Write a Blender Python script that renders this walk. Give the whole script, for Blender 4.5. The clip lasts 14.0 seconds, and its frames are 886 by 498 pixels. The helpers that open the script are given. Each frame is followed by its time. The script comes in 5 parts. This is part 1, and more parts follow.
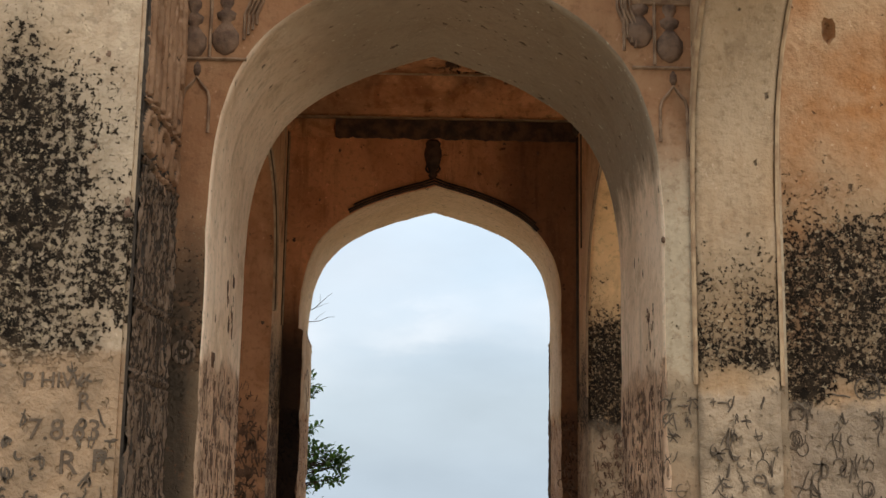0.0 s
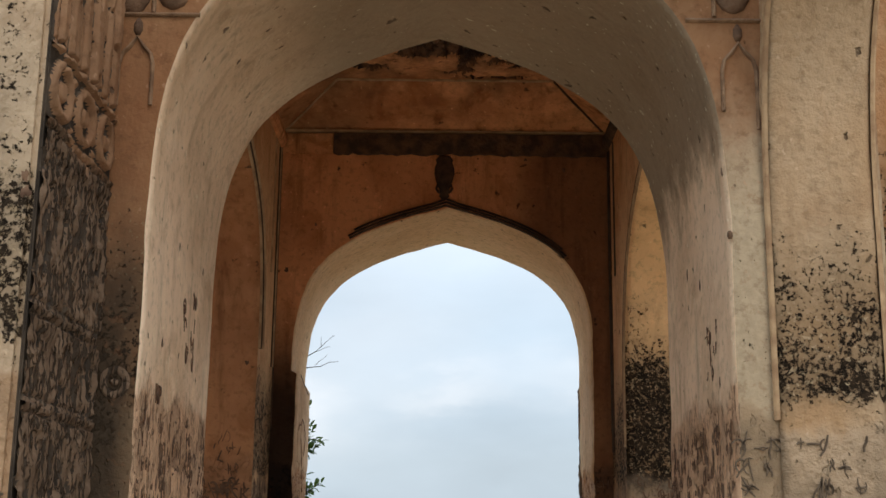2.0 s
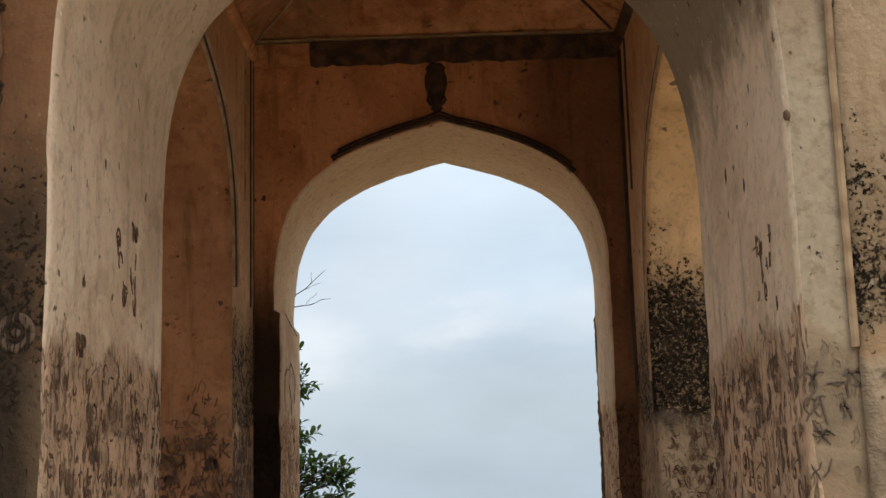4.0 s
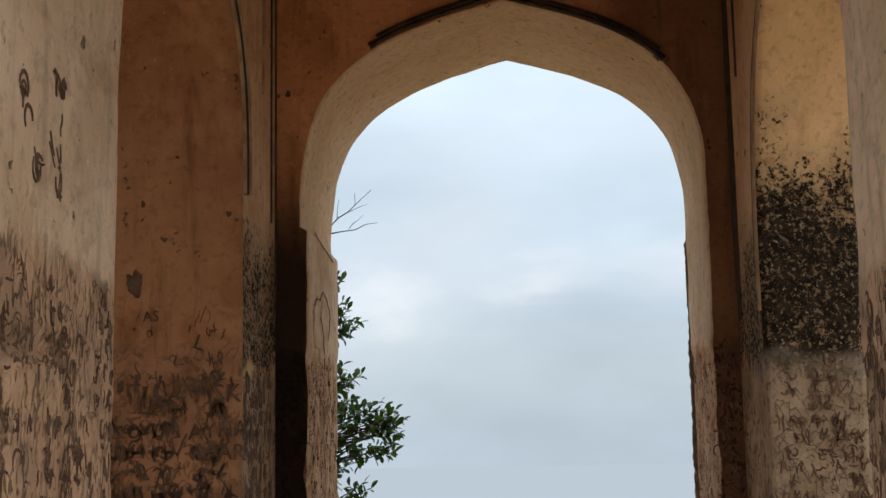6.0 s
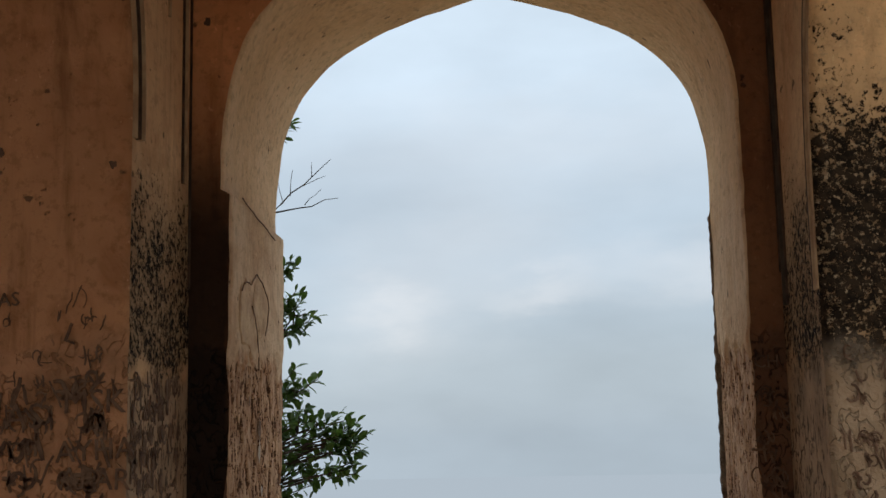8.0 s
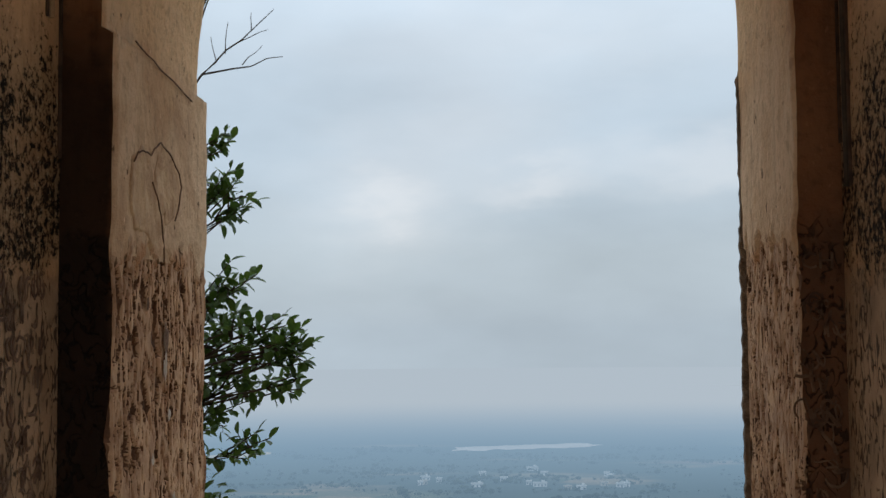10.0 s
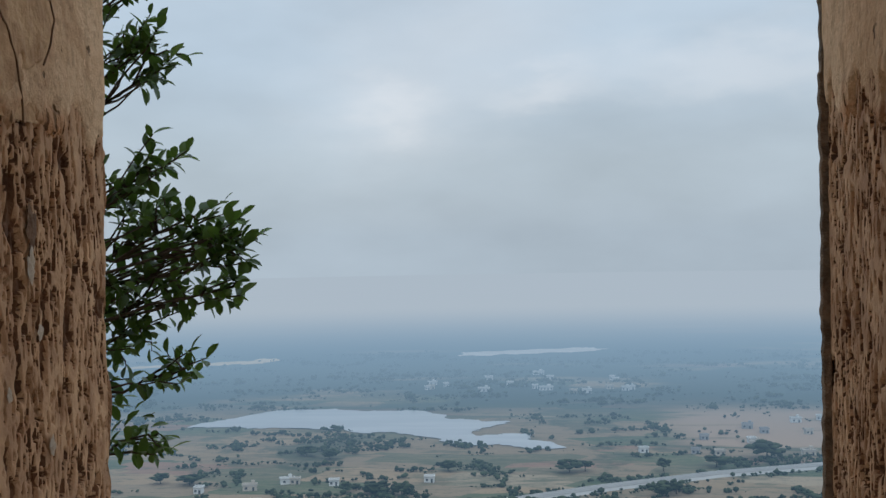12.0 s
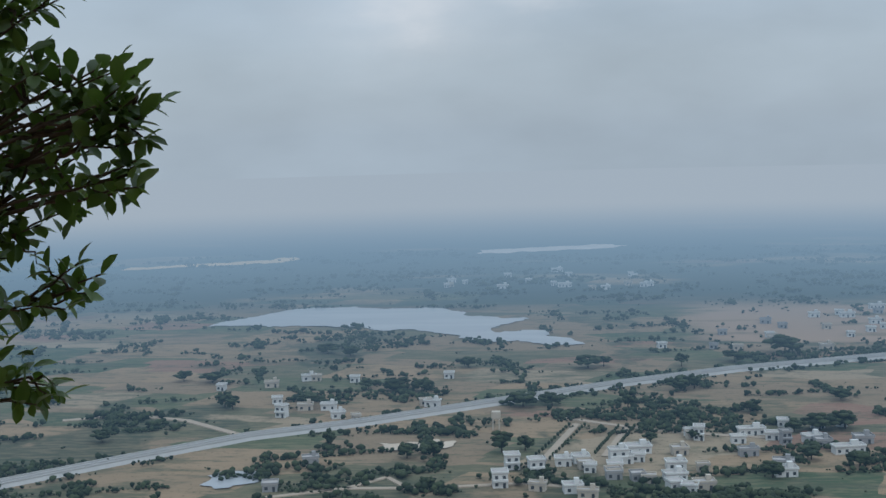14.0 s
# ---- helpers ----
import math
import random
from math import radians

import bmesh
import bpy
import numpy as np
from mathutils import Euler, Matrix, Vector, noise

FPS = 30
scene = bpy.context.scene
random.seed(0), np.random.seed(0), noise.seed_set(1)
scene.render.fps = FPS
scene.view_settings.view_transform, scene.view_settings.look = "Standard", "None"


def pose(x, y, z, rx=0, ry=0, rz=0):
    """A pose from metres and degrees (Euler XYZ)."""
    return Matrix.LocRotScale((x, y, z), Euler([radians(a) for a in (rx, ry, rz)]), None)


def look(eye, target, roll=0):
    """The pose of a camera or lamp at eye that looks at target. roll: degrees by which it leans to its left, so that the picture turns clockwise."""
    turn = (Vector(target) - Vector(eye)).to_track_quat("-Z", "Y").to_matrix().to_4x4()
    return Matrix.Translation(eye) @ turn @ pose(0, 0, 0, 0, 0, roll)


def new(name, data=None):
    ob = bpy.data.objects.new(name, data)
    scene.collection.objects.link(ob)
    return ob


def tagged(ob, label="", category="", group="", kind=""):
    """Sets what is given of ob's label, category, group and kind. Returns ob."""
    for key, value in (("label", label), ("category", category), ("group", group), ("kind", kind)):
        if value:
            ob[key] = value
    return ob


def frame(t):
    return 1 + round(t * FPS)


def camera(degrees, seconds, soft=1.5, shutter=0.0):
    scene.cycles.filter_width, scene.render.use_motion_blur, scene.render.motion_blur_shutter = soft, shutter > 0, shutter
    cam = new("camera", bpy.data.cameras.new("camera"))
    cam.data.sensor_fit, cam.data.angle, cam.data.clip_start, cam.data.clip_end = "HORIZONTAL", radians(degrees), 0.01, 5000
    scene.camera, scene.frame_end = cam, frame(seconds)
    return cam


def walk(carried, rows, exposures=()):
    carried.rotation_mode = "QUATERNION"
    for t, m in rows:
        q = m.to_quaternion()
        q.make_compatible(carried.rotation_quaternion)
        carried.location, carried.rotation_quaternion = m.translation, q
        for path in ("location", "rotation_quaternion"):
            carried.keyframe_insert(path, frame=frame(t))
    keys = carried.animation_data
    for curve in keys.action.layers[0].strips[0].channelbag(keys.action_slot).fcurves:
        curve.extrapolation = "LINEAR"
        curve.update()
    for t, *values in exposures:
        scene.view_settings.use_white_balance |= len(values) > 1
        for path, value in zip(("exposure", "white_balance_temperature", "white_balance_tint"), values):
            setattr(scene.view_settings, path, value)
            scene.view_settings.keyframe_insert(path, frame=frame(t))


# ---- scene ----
cam = camera(39.0, 14.0)
PATH = [
    (0, (-0.042, -0.15, 1.476), (-0.012, 1.817, 1.831), 0.9),
    (0.5, (-0.014, 0.056, 1.476), (-0.013, 2.013, 1.889), 1.8),
    (1, (0.001, 0.32, 1.478), (-0.005, 2.273, 1.911), 1.6),
    (1.5, (0.012, 0.546, 1.477), (-0.012, 2.499, 1.909), 1.2),
    (2, (0.02, 0.776, 1.478), (0.013, 2.724, 1.93), 0.7),
    (2.5, (0.036, 0.98, 1.477), (0.008, 2.924, 1.947), 0.5),
    (3, (0.043, 1.153, 1.499), (0.045, 3.094, 1.981), -1.3),
    (3.5, (0.045, 1.29, 1.607), (0.1, 3.245, 2.026), -1.7),
    (4, (0.068, 1.452, 1.559), (0.048, 3.421, 1.909), -1.6),
    (4.2, (0.065, 1.548, 1.554), (0.017, 3.522, 1.87), -1.2),
    (6.5, (0.14, 2.692, 1.541), (-0.009, 4.666, 1.822), -1.1),
    (7, (0.163, 2.952, 1.548), (0.014, 4.923, 1.853), -1.0),
    (9.3, (0.206, 4.062, 1.611), (0.034, 6.043, 1.828), -1.2),
    (9.5, (0.214, 4.138, 1.633), (0.048, 6.123, 1.817), -0.9),
    (10, (0.205, 4.34, 1.615), (0.055, 6.33, 1.742), -0.5),
    (10.5, (0.203, 4.566, 1.6), (0.025, 6.555, 1.701), -0.3),
    (11, (0.19, 4.791, 1.586), (-0.011, 6.779, 1.667), -0.3),
    (11.5, (0.202, 5.026, 1.571), (0.035, 7.019, 1.609), -1.1),
    (12, (0.197, 5.241, 1.568), (0.036, 7.235, 1.546), -1.0),
    (12.5, (0.204, 5.483, 1.544), (0.062, 7.478, 1.497), -1.6),
    (13, (0.205, 5.703, 1.529), (0.032, 7.693, 1.427), -1.8),
    (13.5, (0.193, 5.92, 1.513), (0.013, 7.907, 1.366), -1.6),
    (14, (0.191, 6.145, 1.508), (-0.002, 8.127, 1.324), -1.5),
]
EXPOSURES = [(0, 0.44, 6500, 10), (1.5, 0.44, 6500, 10), (3, 0.36, 6500, 10), (4.2, 0.33, 6500, 10), (6.5, 0.32, 6500, 10), (7.2, 0.09, 6500, 10), (9.5, 0.12, 6550, 10), (11, 0.05, 6500, 10), (12.5, 0.02, 6350, 10), (13, 0.05, 6320, 10), (13.5, -0.08, 6290, 10), (14, -0.15, 6250, 10)]
walk(cam, [(t, look(eye, target, roll)) for t, eye, target, roll in PATH], EXPOSURES)

# ---- light: an overcast sky and a wide, weak sun behind the cloud ----
SUN_ELEV, SUN_AZ = radians(39), radians(148)


def make_world():
    w = bpy.data.worlds.new("overcast")
    w.use_nodes = True
    scene.world = w
    nt = w.node_tree
    nt.nodes.clear()
    N, L = nt.nodes.new, nt.links.new
    co = N("ShaderNodeTexCoord")
    sep = N("ShaderNodeSeparateXYZ")
    L(co.outputs["Generated"], sep.inputs[0])
    ramp = N("ShaderNodeValToRGB")
    L(sep.outputs["Z"], ramp.inputs[0])
    e = ramp.color_ramp.elements
    e[0].position, e[0].color = 0.0, (0.395, 0.47, 0.54, 1)
    e[1].position, e[1].color = 0.30, (0.53, 0.63, 0.725, 1)
    k = ramp.color_ramp.elements.new(0.06)
    k.color = (0.435, 0.51, 0.575, 1)
    k = ramp.color_ramp.elements.new(0.14)
    k.color = (0.46, 0.555, 0.645, 1)
    # the cloud deck grows brighter towards the zenith
    up = N("ShaderNodeMapRange")
    L(sep.outputs["Z"], up.inputs["Value"])
    up.inputs["From Min"].default_value, up.inputs["From Max"].default_value = 0.2, 1.0
    up.inputs["To Min"].default_value, up.inputs["To Max"].default_value = 1.0, 2.6
    mul = N("ShaderNodeVectorMath")
    mul.operation = "SCALE"
    L(ramp.outputs[0], mul.inputs[0])
    L(up.outputs[0], mul.inputs["Scale"])
    # cloud streaks
    mp = N("ShaderNodeMapping")
    mp.inputs["Scale"].default_value = (2.6, 2.6, 6.5)
    L(co.outputs["Generated"], mp.inputs[0])
    nz = N("ShaderNodeTexNoise")
    nz.inputs["Scale"].default_value, nz.inputs["Detail"].default_value = 1.6, 5.0
    nz.inputs["Roughness"].default_value = 0.5
    L(mp.outputs[0], nz.inputs["Vector"])
    cl = N("ShaderNodeMapRange")
    L(nz.outputs["Fac"], cl.inputs["Value"])
    cl.inputs["From Min"].default_value, cl.inputs["From Max"].default_value = 0.3, 0.7
    cl.inputs["To Min"].default_value, cl.inputs["To Max"].default_value = 0.87, 1.10
    mul2 = N("ShaderNodeVectorMath")
    mul2.operation = "SCALE"
    L(mul.outputs[0], mul2.inputs[0])
    L(cl.outputs[0], mul2.inputs["Scale"])
    last = mul2.outputs[0]
    # thin places in the cloud, ragged
    wob = N("ShaderNodeTexNoise")
    wob.inputs["Scale"].default_value, wob.inputs["Detail"].default_value = 6.0, 4.0
    L(mp.outputs[0], wob.inputs["Vector"])
    cen = N("ShaderNodeVectorMath")
    cen.operation = "SUBTRACT"
    L(wob.outputs["Color"], cen.inputs[0])
    cen.inputs[1].default_value = (0.5, 0.5, 0.5)
    sc = N("ShaderNodeVectorMath")
    sc.operation = "SCALE"
    L(cen.outputs[0], sc.inputs[0])
    sc.inputs["Scale"].default_value = 0.075
    bent_way = N("ShaderNodeVectorMath")
    bent_way.operation = "ADD"
    L(co.outputs["Generated"], bent_way.inputs[0])
    L(sc.outputs[0], bent_way.inputs[1])
    for way, wide, high, gain in (((-0.121, 0.987, 0.098), 0.022, 0.016, 0.42), ((-0.121, 0.987, 0.104), 0.06, 0.045, 0.28), ((-0.002, 0.993, 0.112), 0.032, 0.011, 0.38),
                                  ((-0.05, 0.986, 0.16), 0.06, 0.035, 0.24), ((0.15, 0.98, 0.128), 0.10, 0.022, 0.36), ((0.0, 0.96, 0.225), 0.16, 0.03, 0.22)):
        flat = N("ShaderNodeVectorMath")
        flat.operation = "SUBTRACT"
        L(bent_way.outputs[0], flat.inputs[0])
        flat.inputs[1].default_value = Vector(way).normalized()
        squash = N("ShaderNodeVectorMath")
        squash.operation = "MULTIPLY"
        L(flat.outputs[0], squash.inputs[0])
        squash.inputs[1].default_value = (1 / wide, 1 / wide, 1 / high)
        d = N("ShaderNodeVectorMath")
        d.operation = "DOT_PRODUCT"
        L(squash.outputs[0], d.inputs[0])
        L(squash.outputs[0], d.inputs[1])
        fall = N("ShaderNodeMath")
        fall.operation = "POWER"
        fall.inputs[0].default_value = 0.5
        L(d.outputs["Value"], fall.inputs[1])
        r = N("ShaderNodeMath")
        r.operation = "MULTIPLY"
        L(fall.outputs[0], r.inputs[0])
        r.inputs[1].default_value = gain
        m = N("ShaderNodeMix")
        m.data_type = "RGBA"
        L(r.outputs[0], m.inputs["Factor"])
        L(last, m.inputs[6])
        m.inputs[7].default_value = (0.76, 0.77, 0.79, 1)
        last = m.outputs[2]
    sky = N("ShaderNodeTexSky")
    sky.sky_type, sky.sun_disc = "NISHITA", False
    sky.sun_elevation, sky.sun_rotation = SUN_ELEV, SUN_AZ
    bg, bg2, add, out = N("ShaderNodeBackground"), N("ShaderNodeBackground"), N("ShaderNodeAddShader"), N("ShaderNodeOutputWorld")
    L(last, bg.inputs["Color"])
    bg.inputs["Strength"].default_value = 1.0
    L(sky.outputs[0], bg2.inputs["Color"])
    bg2.inputs["Strength"].default_value = 0.006
    L(bg.outputs[0], add.inputs[0])
    L(bg2.outputs[0], add.inputs[1])
    L(add.outputs[0], out.inputs["Surface"])


make_world()
sun = new("sun", bpy.data.lights.new("sun", "SUN"))
sun.data.energy, sun.data.angle, sun.data.color = 0.75, radians(35), (1.0, 0.96, 0.90)
sun.matrix_world = look((0, 0, 0), (-0.62, 1.0, -0.95))

# ---- materials ----


class Mat:
    """A node material with short helpers."""

    def __init__(self, name):
        self.m = bpy.data.materials.new(name)
        self.m.use_nodes = True
        self.t = self.m.node_tree
        self.b = self.t.nodes["Principled BSDF"]
        self.b.inputs["Roughness"].default_value = 0.9
        self.b.inputs["Specular IOR Level"].default_value = 0.25
        self.pos = self.n("ShaderNodeNewGeometry").outputs["Position"]

    def n(self, kind):
        return self.t.nodes.new(kind)

    def l(self, a, b):
        self.t.links.new(a, b)

    def put(self, value, socket):
        if hasattr(value, "is_output"):
            self.l(value, socket)
        else:
            socket.default_value = value

    def scaled(self, sx, sy, sz, src=None):
        mp = self.n("ShaderNodeMapping")
        mp.inputs["Scale"].default_value = (sx, sy, sz)
        self.l(src or self.pos, mp.inputs[0])
        return mp.outputs[0]

    def noise(self, scale, detail=4.0, rough=0.55, vec=None, distort=0.0):
        n = self.n("ShaderNodeTexNoise")
        n.inputs["Scale"].default_value, n.inputs["Detail"].default_value = scale, detail
        n.inputs["Roughness"].default_value, n.inputs["Distortion"].default_value = rough, distort
        self.l(vec or self.pos, n.inputs["Vector"])
        return n.outputs["Fac"]

    def range(self, v, a, b, c=0.0, d=1.0, smooth=True):
        r = self.n("ShaderNodeMapRange")
        if smooth:
            r.interpolation_type = "SMOOTHSTEP"
        self.put(v, r.inputs["Value"])
        for k, x in zip(("From Min", "From Max", "To Min", "To Max"), (a, b, c, d)):
            self.put(x, r.inputs[k])
        return r.outputs[0]

    def math(self, op, a, b=0.0, c=None):
        m = self.n("ShaderNodeMath")
        m.operation = op
        self.put(a, m.inputs[0])
        self.put(b, m.inputs[1])
        if c is not None:
            self.put(c, m.inputs[2])
        return m.outputs[0]

    def mix(self, f, a, b):
        m = self.n("ShaderNodeMix")
        m.data_type = "RGBA"
        self.put(f, m.inputs["Factor"])
        for v, k in ((a, 6), (b, 7)):
            self.put((*v, 1) if isinstance(v, tuple) and len(v) == 3 else v, m.inputs[k])
        return m.outputs[2]

    def axis(self, k):
        s = self.n("ShaderNodeSeparateXYZ")
        self.l(self.pos, s.inputs[0])
        return s.outputs[k]

    def bump(self, height, strength=0.5, dist=0.01):
        b = self.n("ShaderNodeBump")
        b.inputs["Strength"].default_value, b.inputs["Distance"].default_value = strength, dist
        self.l(height, b.inputs["Height"])
        self.l(b.outputs[0], self.b.inputs["Normal"])

    def colour(self, c):
        self.put((*c, 1) if isinstance(c, tuple) else c, self.b.inputs["Base Color"])
        return self


def WARM(c):
    return (c[0] * 1.08, c[1] * 0.915, c[2] * 0.80)


def plaster(name, col, stain, graffiti=None, groove=(0.10, 0.055, 0.03), worn=None, lichen=None, side=None, grime=0.25, vert=0.45, size=24.0, cut=0.85, soot_and_gloom=None, dense=0.62, patches=(), lines=1.0, deep=0.014, low_part=0.0, blackened=()):
    """Old lime plaster. graffiti: height below which it is scratched; worn: colour of the scratched zone;
    lichen: (from, to, amount) in height; side: (axis, from, to) across which the lichen thickens."""
    k = Mat(name)
    col, stain = WARM(col), WARM(stain)
    worn = WARM(worn) if worn else None
    big, mid, fine = k.noise(1.7, 5), k.noise(7, 5), k.noise(42, 4, 0.6)
    z = k.axis(2)
    c = k.mix(k.range(big, 0.38, 0.68), col, stain)
    c = k.mix(k.math("MULTIPLY", k.range(mid, 0.45, 0.75), 0.5), c, tuple(min(1, v * 1.18) for v in col))
    # rain streaks and dirt
    streak = k.noise(3.0, 5, 0.6, k.scaled(4.5, 4.5, 0.55))
    c = k.mix(k.math("MULTIPLY", k.range(streak, 0.52, 0.75), grime), c, tuple(v * 0.45 for v in stain))
    blotch = k.range(k.noise(3.6, 6, 0.65, None, 0.8), 0.50, 0.68)
    c = k.mix(k.math("MULTIPLY", blotch, 0.16 + 0.5 * grime), c, tuple(v * f for v, f in zip(stain, (0.62, 0.5, 0.42))))
    pale = k.range(k.noise(5.3, 5, 0.6, k.scaled(1.2, 1.2, 0.8)), 0.60, 0.74)
    c = k.mix(k.math("MULTIPLY", pale, 0.4), c, tuple(min(1.0, v * 1.25 + 0.03) for v in col))

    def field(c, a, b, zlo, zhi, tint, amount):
        """A field of repaired or weathered render, also of painted light and shade: across x from a to b, between two
        heights, with ragged edges.
        """
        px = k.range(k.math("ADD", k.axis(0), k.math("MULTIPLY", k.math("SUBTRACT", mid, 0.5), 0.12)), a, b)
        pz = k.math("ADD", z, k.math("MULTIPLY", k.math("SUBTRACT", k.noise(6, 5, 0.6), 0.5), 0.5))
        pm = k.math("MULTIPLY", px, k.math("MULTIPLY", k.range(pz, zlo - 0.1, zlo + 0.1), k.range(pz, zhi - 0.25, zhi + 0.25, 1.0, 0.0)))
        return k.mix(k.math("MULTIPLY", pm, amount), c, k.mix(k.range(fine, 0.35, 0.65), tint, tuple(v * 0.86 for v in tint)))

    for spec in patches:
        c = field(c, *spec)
    # fine mottling: dirt in the pores, pale rubbed specks
    pores = k.range(k.noise(30, 5, 0.7), 0.50, 0.66)
    c = k.mix(k.math("MULTIPLY", pores, 0.34), c, tuple(v * 0.42 for v in stain))
    specks = k.range(k.noise(46, 3, 0.6, k.scaled(1, 1, 0.7)), 0.66, 0.72)
    c = k.mix(k.math("MULTIPLY", specks, 0.45), c, tuple(min(1.0, v * 1.35 + 0.05) for v in col))
    pits = k.range(k.noise(19, 3), 0.68, 0.73)
    c = k.mix(k.math("MULTIPLY", pits, 0.75), c, (0.08, 0.05, 0.033))
    height = k.math("ADD", k.math("MULTIPLY", mid, 0.6), k.math("MULTIPLY", fine, 0.35))
    height = k.math("SUBTRACT", height, k.math("MULTIPLY", pits, 0.6))
    if lichen:
        lo, hi, amount = lichen
        zz = k.math("ADD", z, k.math("MULTIPLY", k.math("SUBTRACT", k.noise(4.5, 4), 0.5), 0.55))
        m = k.math("MULTIPLY", k.range(zz, lo - 0.08, lo + 0.05), k.range(zz, hi - 0.3, hi + 0.25, 1.0, 0.0))
        if side:
            a, p, q = side
            m = k.math("MULTIPLY", m, k.range(k.math("ADD", k.axis(a), k.math("MULTIPLY", k.math("SUBTRACT", big, 0.5), 0.6)), p, q, 0.25, 1.0))
            m = k.math("MAXIMUM", m, k.math("MULTIPLY", k.math("MULTIPLY", k.range(zz, lo - 0.08, lo + 0.05), k.range(zz, lo + 0.30, lo + 0.62, 1.0, 0.0)), low_part))
        sp = k.math("ADD", k.math("MULTIPLY", k.noise(58, 5, 0.75), 0.86), k.math("MULTIPLY", k.noise(150, 3, 0.7), 0.14))
        blot = k.math("MULTIPLY", k.math("SUBTRACT", k.noise(11, 4, 0.6), 0.5), 0.22)
        thr = k.math("ADD", k.math("SUBTRACT", 0.66, k.math("MULTIPLY", m, 0.17 * amount)), blot)
        spots = k.math("MULTIPLY", k.range(k.math("SUBTRACT", sp, thr), -0.015, 0.035), k.range(m, 0.02, 0.2))
        c = k.mix(k.math("MULTIPLY", m, min(0.82, 0.6 * amount)), c, (0.125, 0.085, 0.05))
        tone = k.mix(k.range(k.noise(27, 4, 0.7), 0.40, 0.62), (0.009, 0.006, 0.004), (0.034, 0.021, 0.012))
        c = k.mix(k.math("MULTIPLY", spots, 0.98), c, tone)
        crust = k.math("MULTIPLY", k.range(k.noise(60, 4, 0.65), 0.585, 0.64), m)
        c = k.mix(k.math("MULTIPLY", crust, 0.8), c, (0.43, 0.30, 0.175))
        height = k.math("ADD", height, k.math("MULTIPLY", spots, 0.4))
    if graffiti:
        edge = k.math("ADD", z, k.math("MULTIPLY", k.math("SUBTRACT", k.noise(5, 4), 0.5), 0.25))
        zone = k.range(edge, graffiti - 0.03, graffiti + 0.03, 1.0, 0.0)
        if worn:
            c = k.mix(k.math("MULTIPLY", zone, 0.85), c, k.mix(k.range(mid, 0.4, 0.65), worn, tuple(v * 0.6 for v in worn)))
        s1 = k.noise(size, 1.5, 0.5, k.scaled(1, 1, vert), 0.6)
        line = k.range(k.math("ABSOLUTE", k.math("SUBTRACT", s1, 0.5)), 0.012, 0.035, 1.0, 0.0)
        gate = k.range(k.noise(11, 2), 0.40, 0.52)
        s2 = k.range(k.noise(size * 1.7, 2, 0.5, k.scaled(1, 1, vert * 0.7)), dense, dense + 0.05)
        cuts = k.math("MULTIPLY", k.math("MAXIMUM", k.math("MULTIPLY", k.math("MULTIPLY", line, gate), lines), s2), zone)
        c = k.mix(k.math("MULTIPLY", cuts, cut), c, groove)
        height = k.math("SUBTRACT", height, k.math("MULTIPLY", cuts, 1.2 * cut))
        height = k.math("ADD", height, k.math("MULTIPLY", k.math("MULTIPLY", k.noise(14, 5, 0.65), zone), 0.7))
    for spec in blackened:
        c = field(c, *spec)
        c = k.mix(k.math("MULTIPLY", k.range(k.noise(24, 4, 0.7), 0.58, 0.66), 0.25), c, tuple(v * 0.8 for v in stain))
    if soot_and_gloom:
        # smoke stain, also painting the passage's gloom: (x from, x to, below height)
        a, b, zt = soot_and_gloom
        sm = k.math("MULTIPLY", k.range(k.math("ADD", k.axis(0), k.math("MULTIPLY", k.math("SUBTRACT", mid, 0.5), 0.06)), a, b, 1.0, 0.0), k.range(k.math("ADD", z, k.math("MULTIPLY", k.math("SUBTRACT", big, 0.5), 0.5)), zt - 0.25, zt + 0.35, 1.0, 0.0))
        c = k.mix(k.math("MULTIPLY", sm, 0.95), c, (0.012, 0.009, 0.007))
        # a second field, darker towards positive x
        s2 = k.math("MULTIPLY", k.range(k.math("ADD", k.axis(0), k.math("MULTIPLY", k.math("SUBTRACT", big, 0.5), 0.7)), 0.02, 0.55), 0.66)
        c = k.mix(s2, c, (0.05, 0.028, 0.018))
    k.colour(c)
    k.b.inputs["Roughness"].default_value = 0.95
    k.b.inputs["Specular IOR Level"].default_value = 0.06
    k.bump(height, 0.9, deep)
    return k.m


M_FRONT = plaster("plaster_front", (0.32, 0.19, 0.105), (0.26, 0.135, 0.07), 1.80, worn=(0.29, 0.22, 0.145), groove=(0.10, 0.065, 0.04), lichen=(1.7, 2.2, 0.75), side=(0, -0.2, -0.7), vert=0.8, cut=0.25, lines=0.0, patches=((0.66, 0.74, 1.5, 2.55, (0.50, 0.372, 0.235), 0.9),), blackened=((-0.72, -0.83, -1.0, 2.2, (0.05, 0.034, 0.022), 0.92),))
# soffit darkened above the springing: mottled dirt plus shade put into the colour
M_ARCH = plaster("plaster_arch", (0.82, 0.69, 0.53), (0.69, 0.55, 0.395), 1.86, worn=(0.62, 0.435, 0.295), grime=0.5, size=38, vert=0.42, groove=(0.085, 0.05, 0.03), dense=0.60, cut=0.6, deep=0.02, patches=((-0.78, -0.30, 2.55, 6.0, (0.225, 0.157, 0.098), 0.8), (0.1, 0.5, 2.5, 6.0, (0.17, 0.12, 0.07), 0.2)))
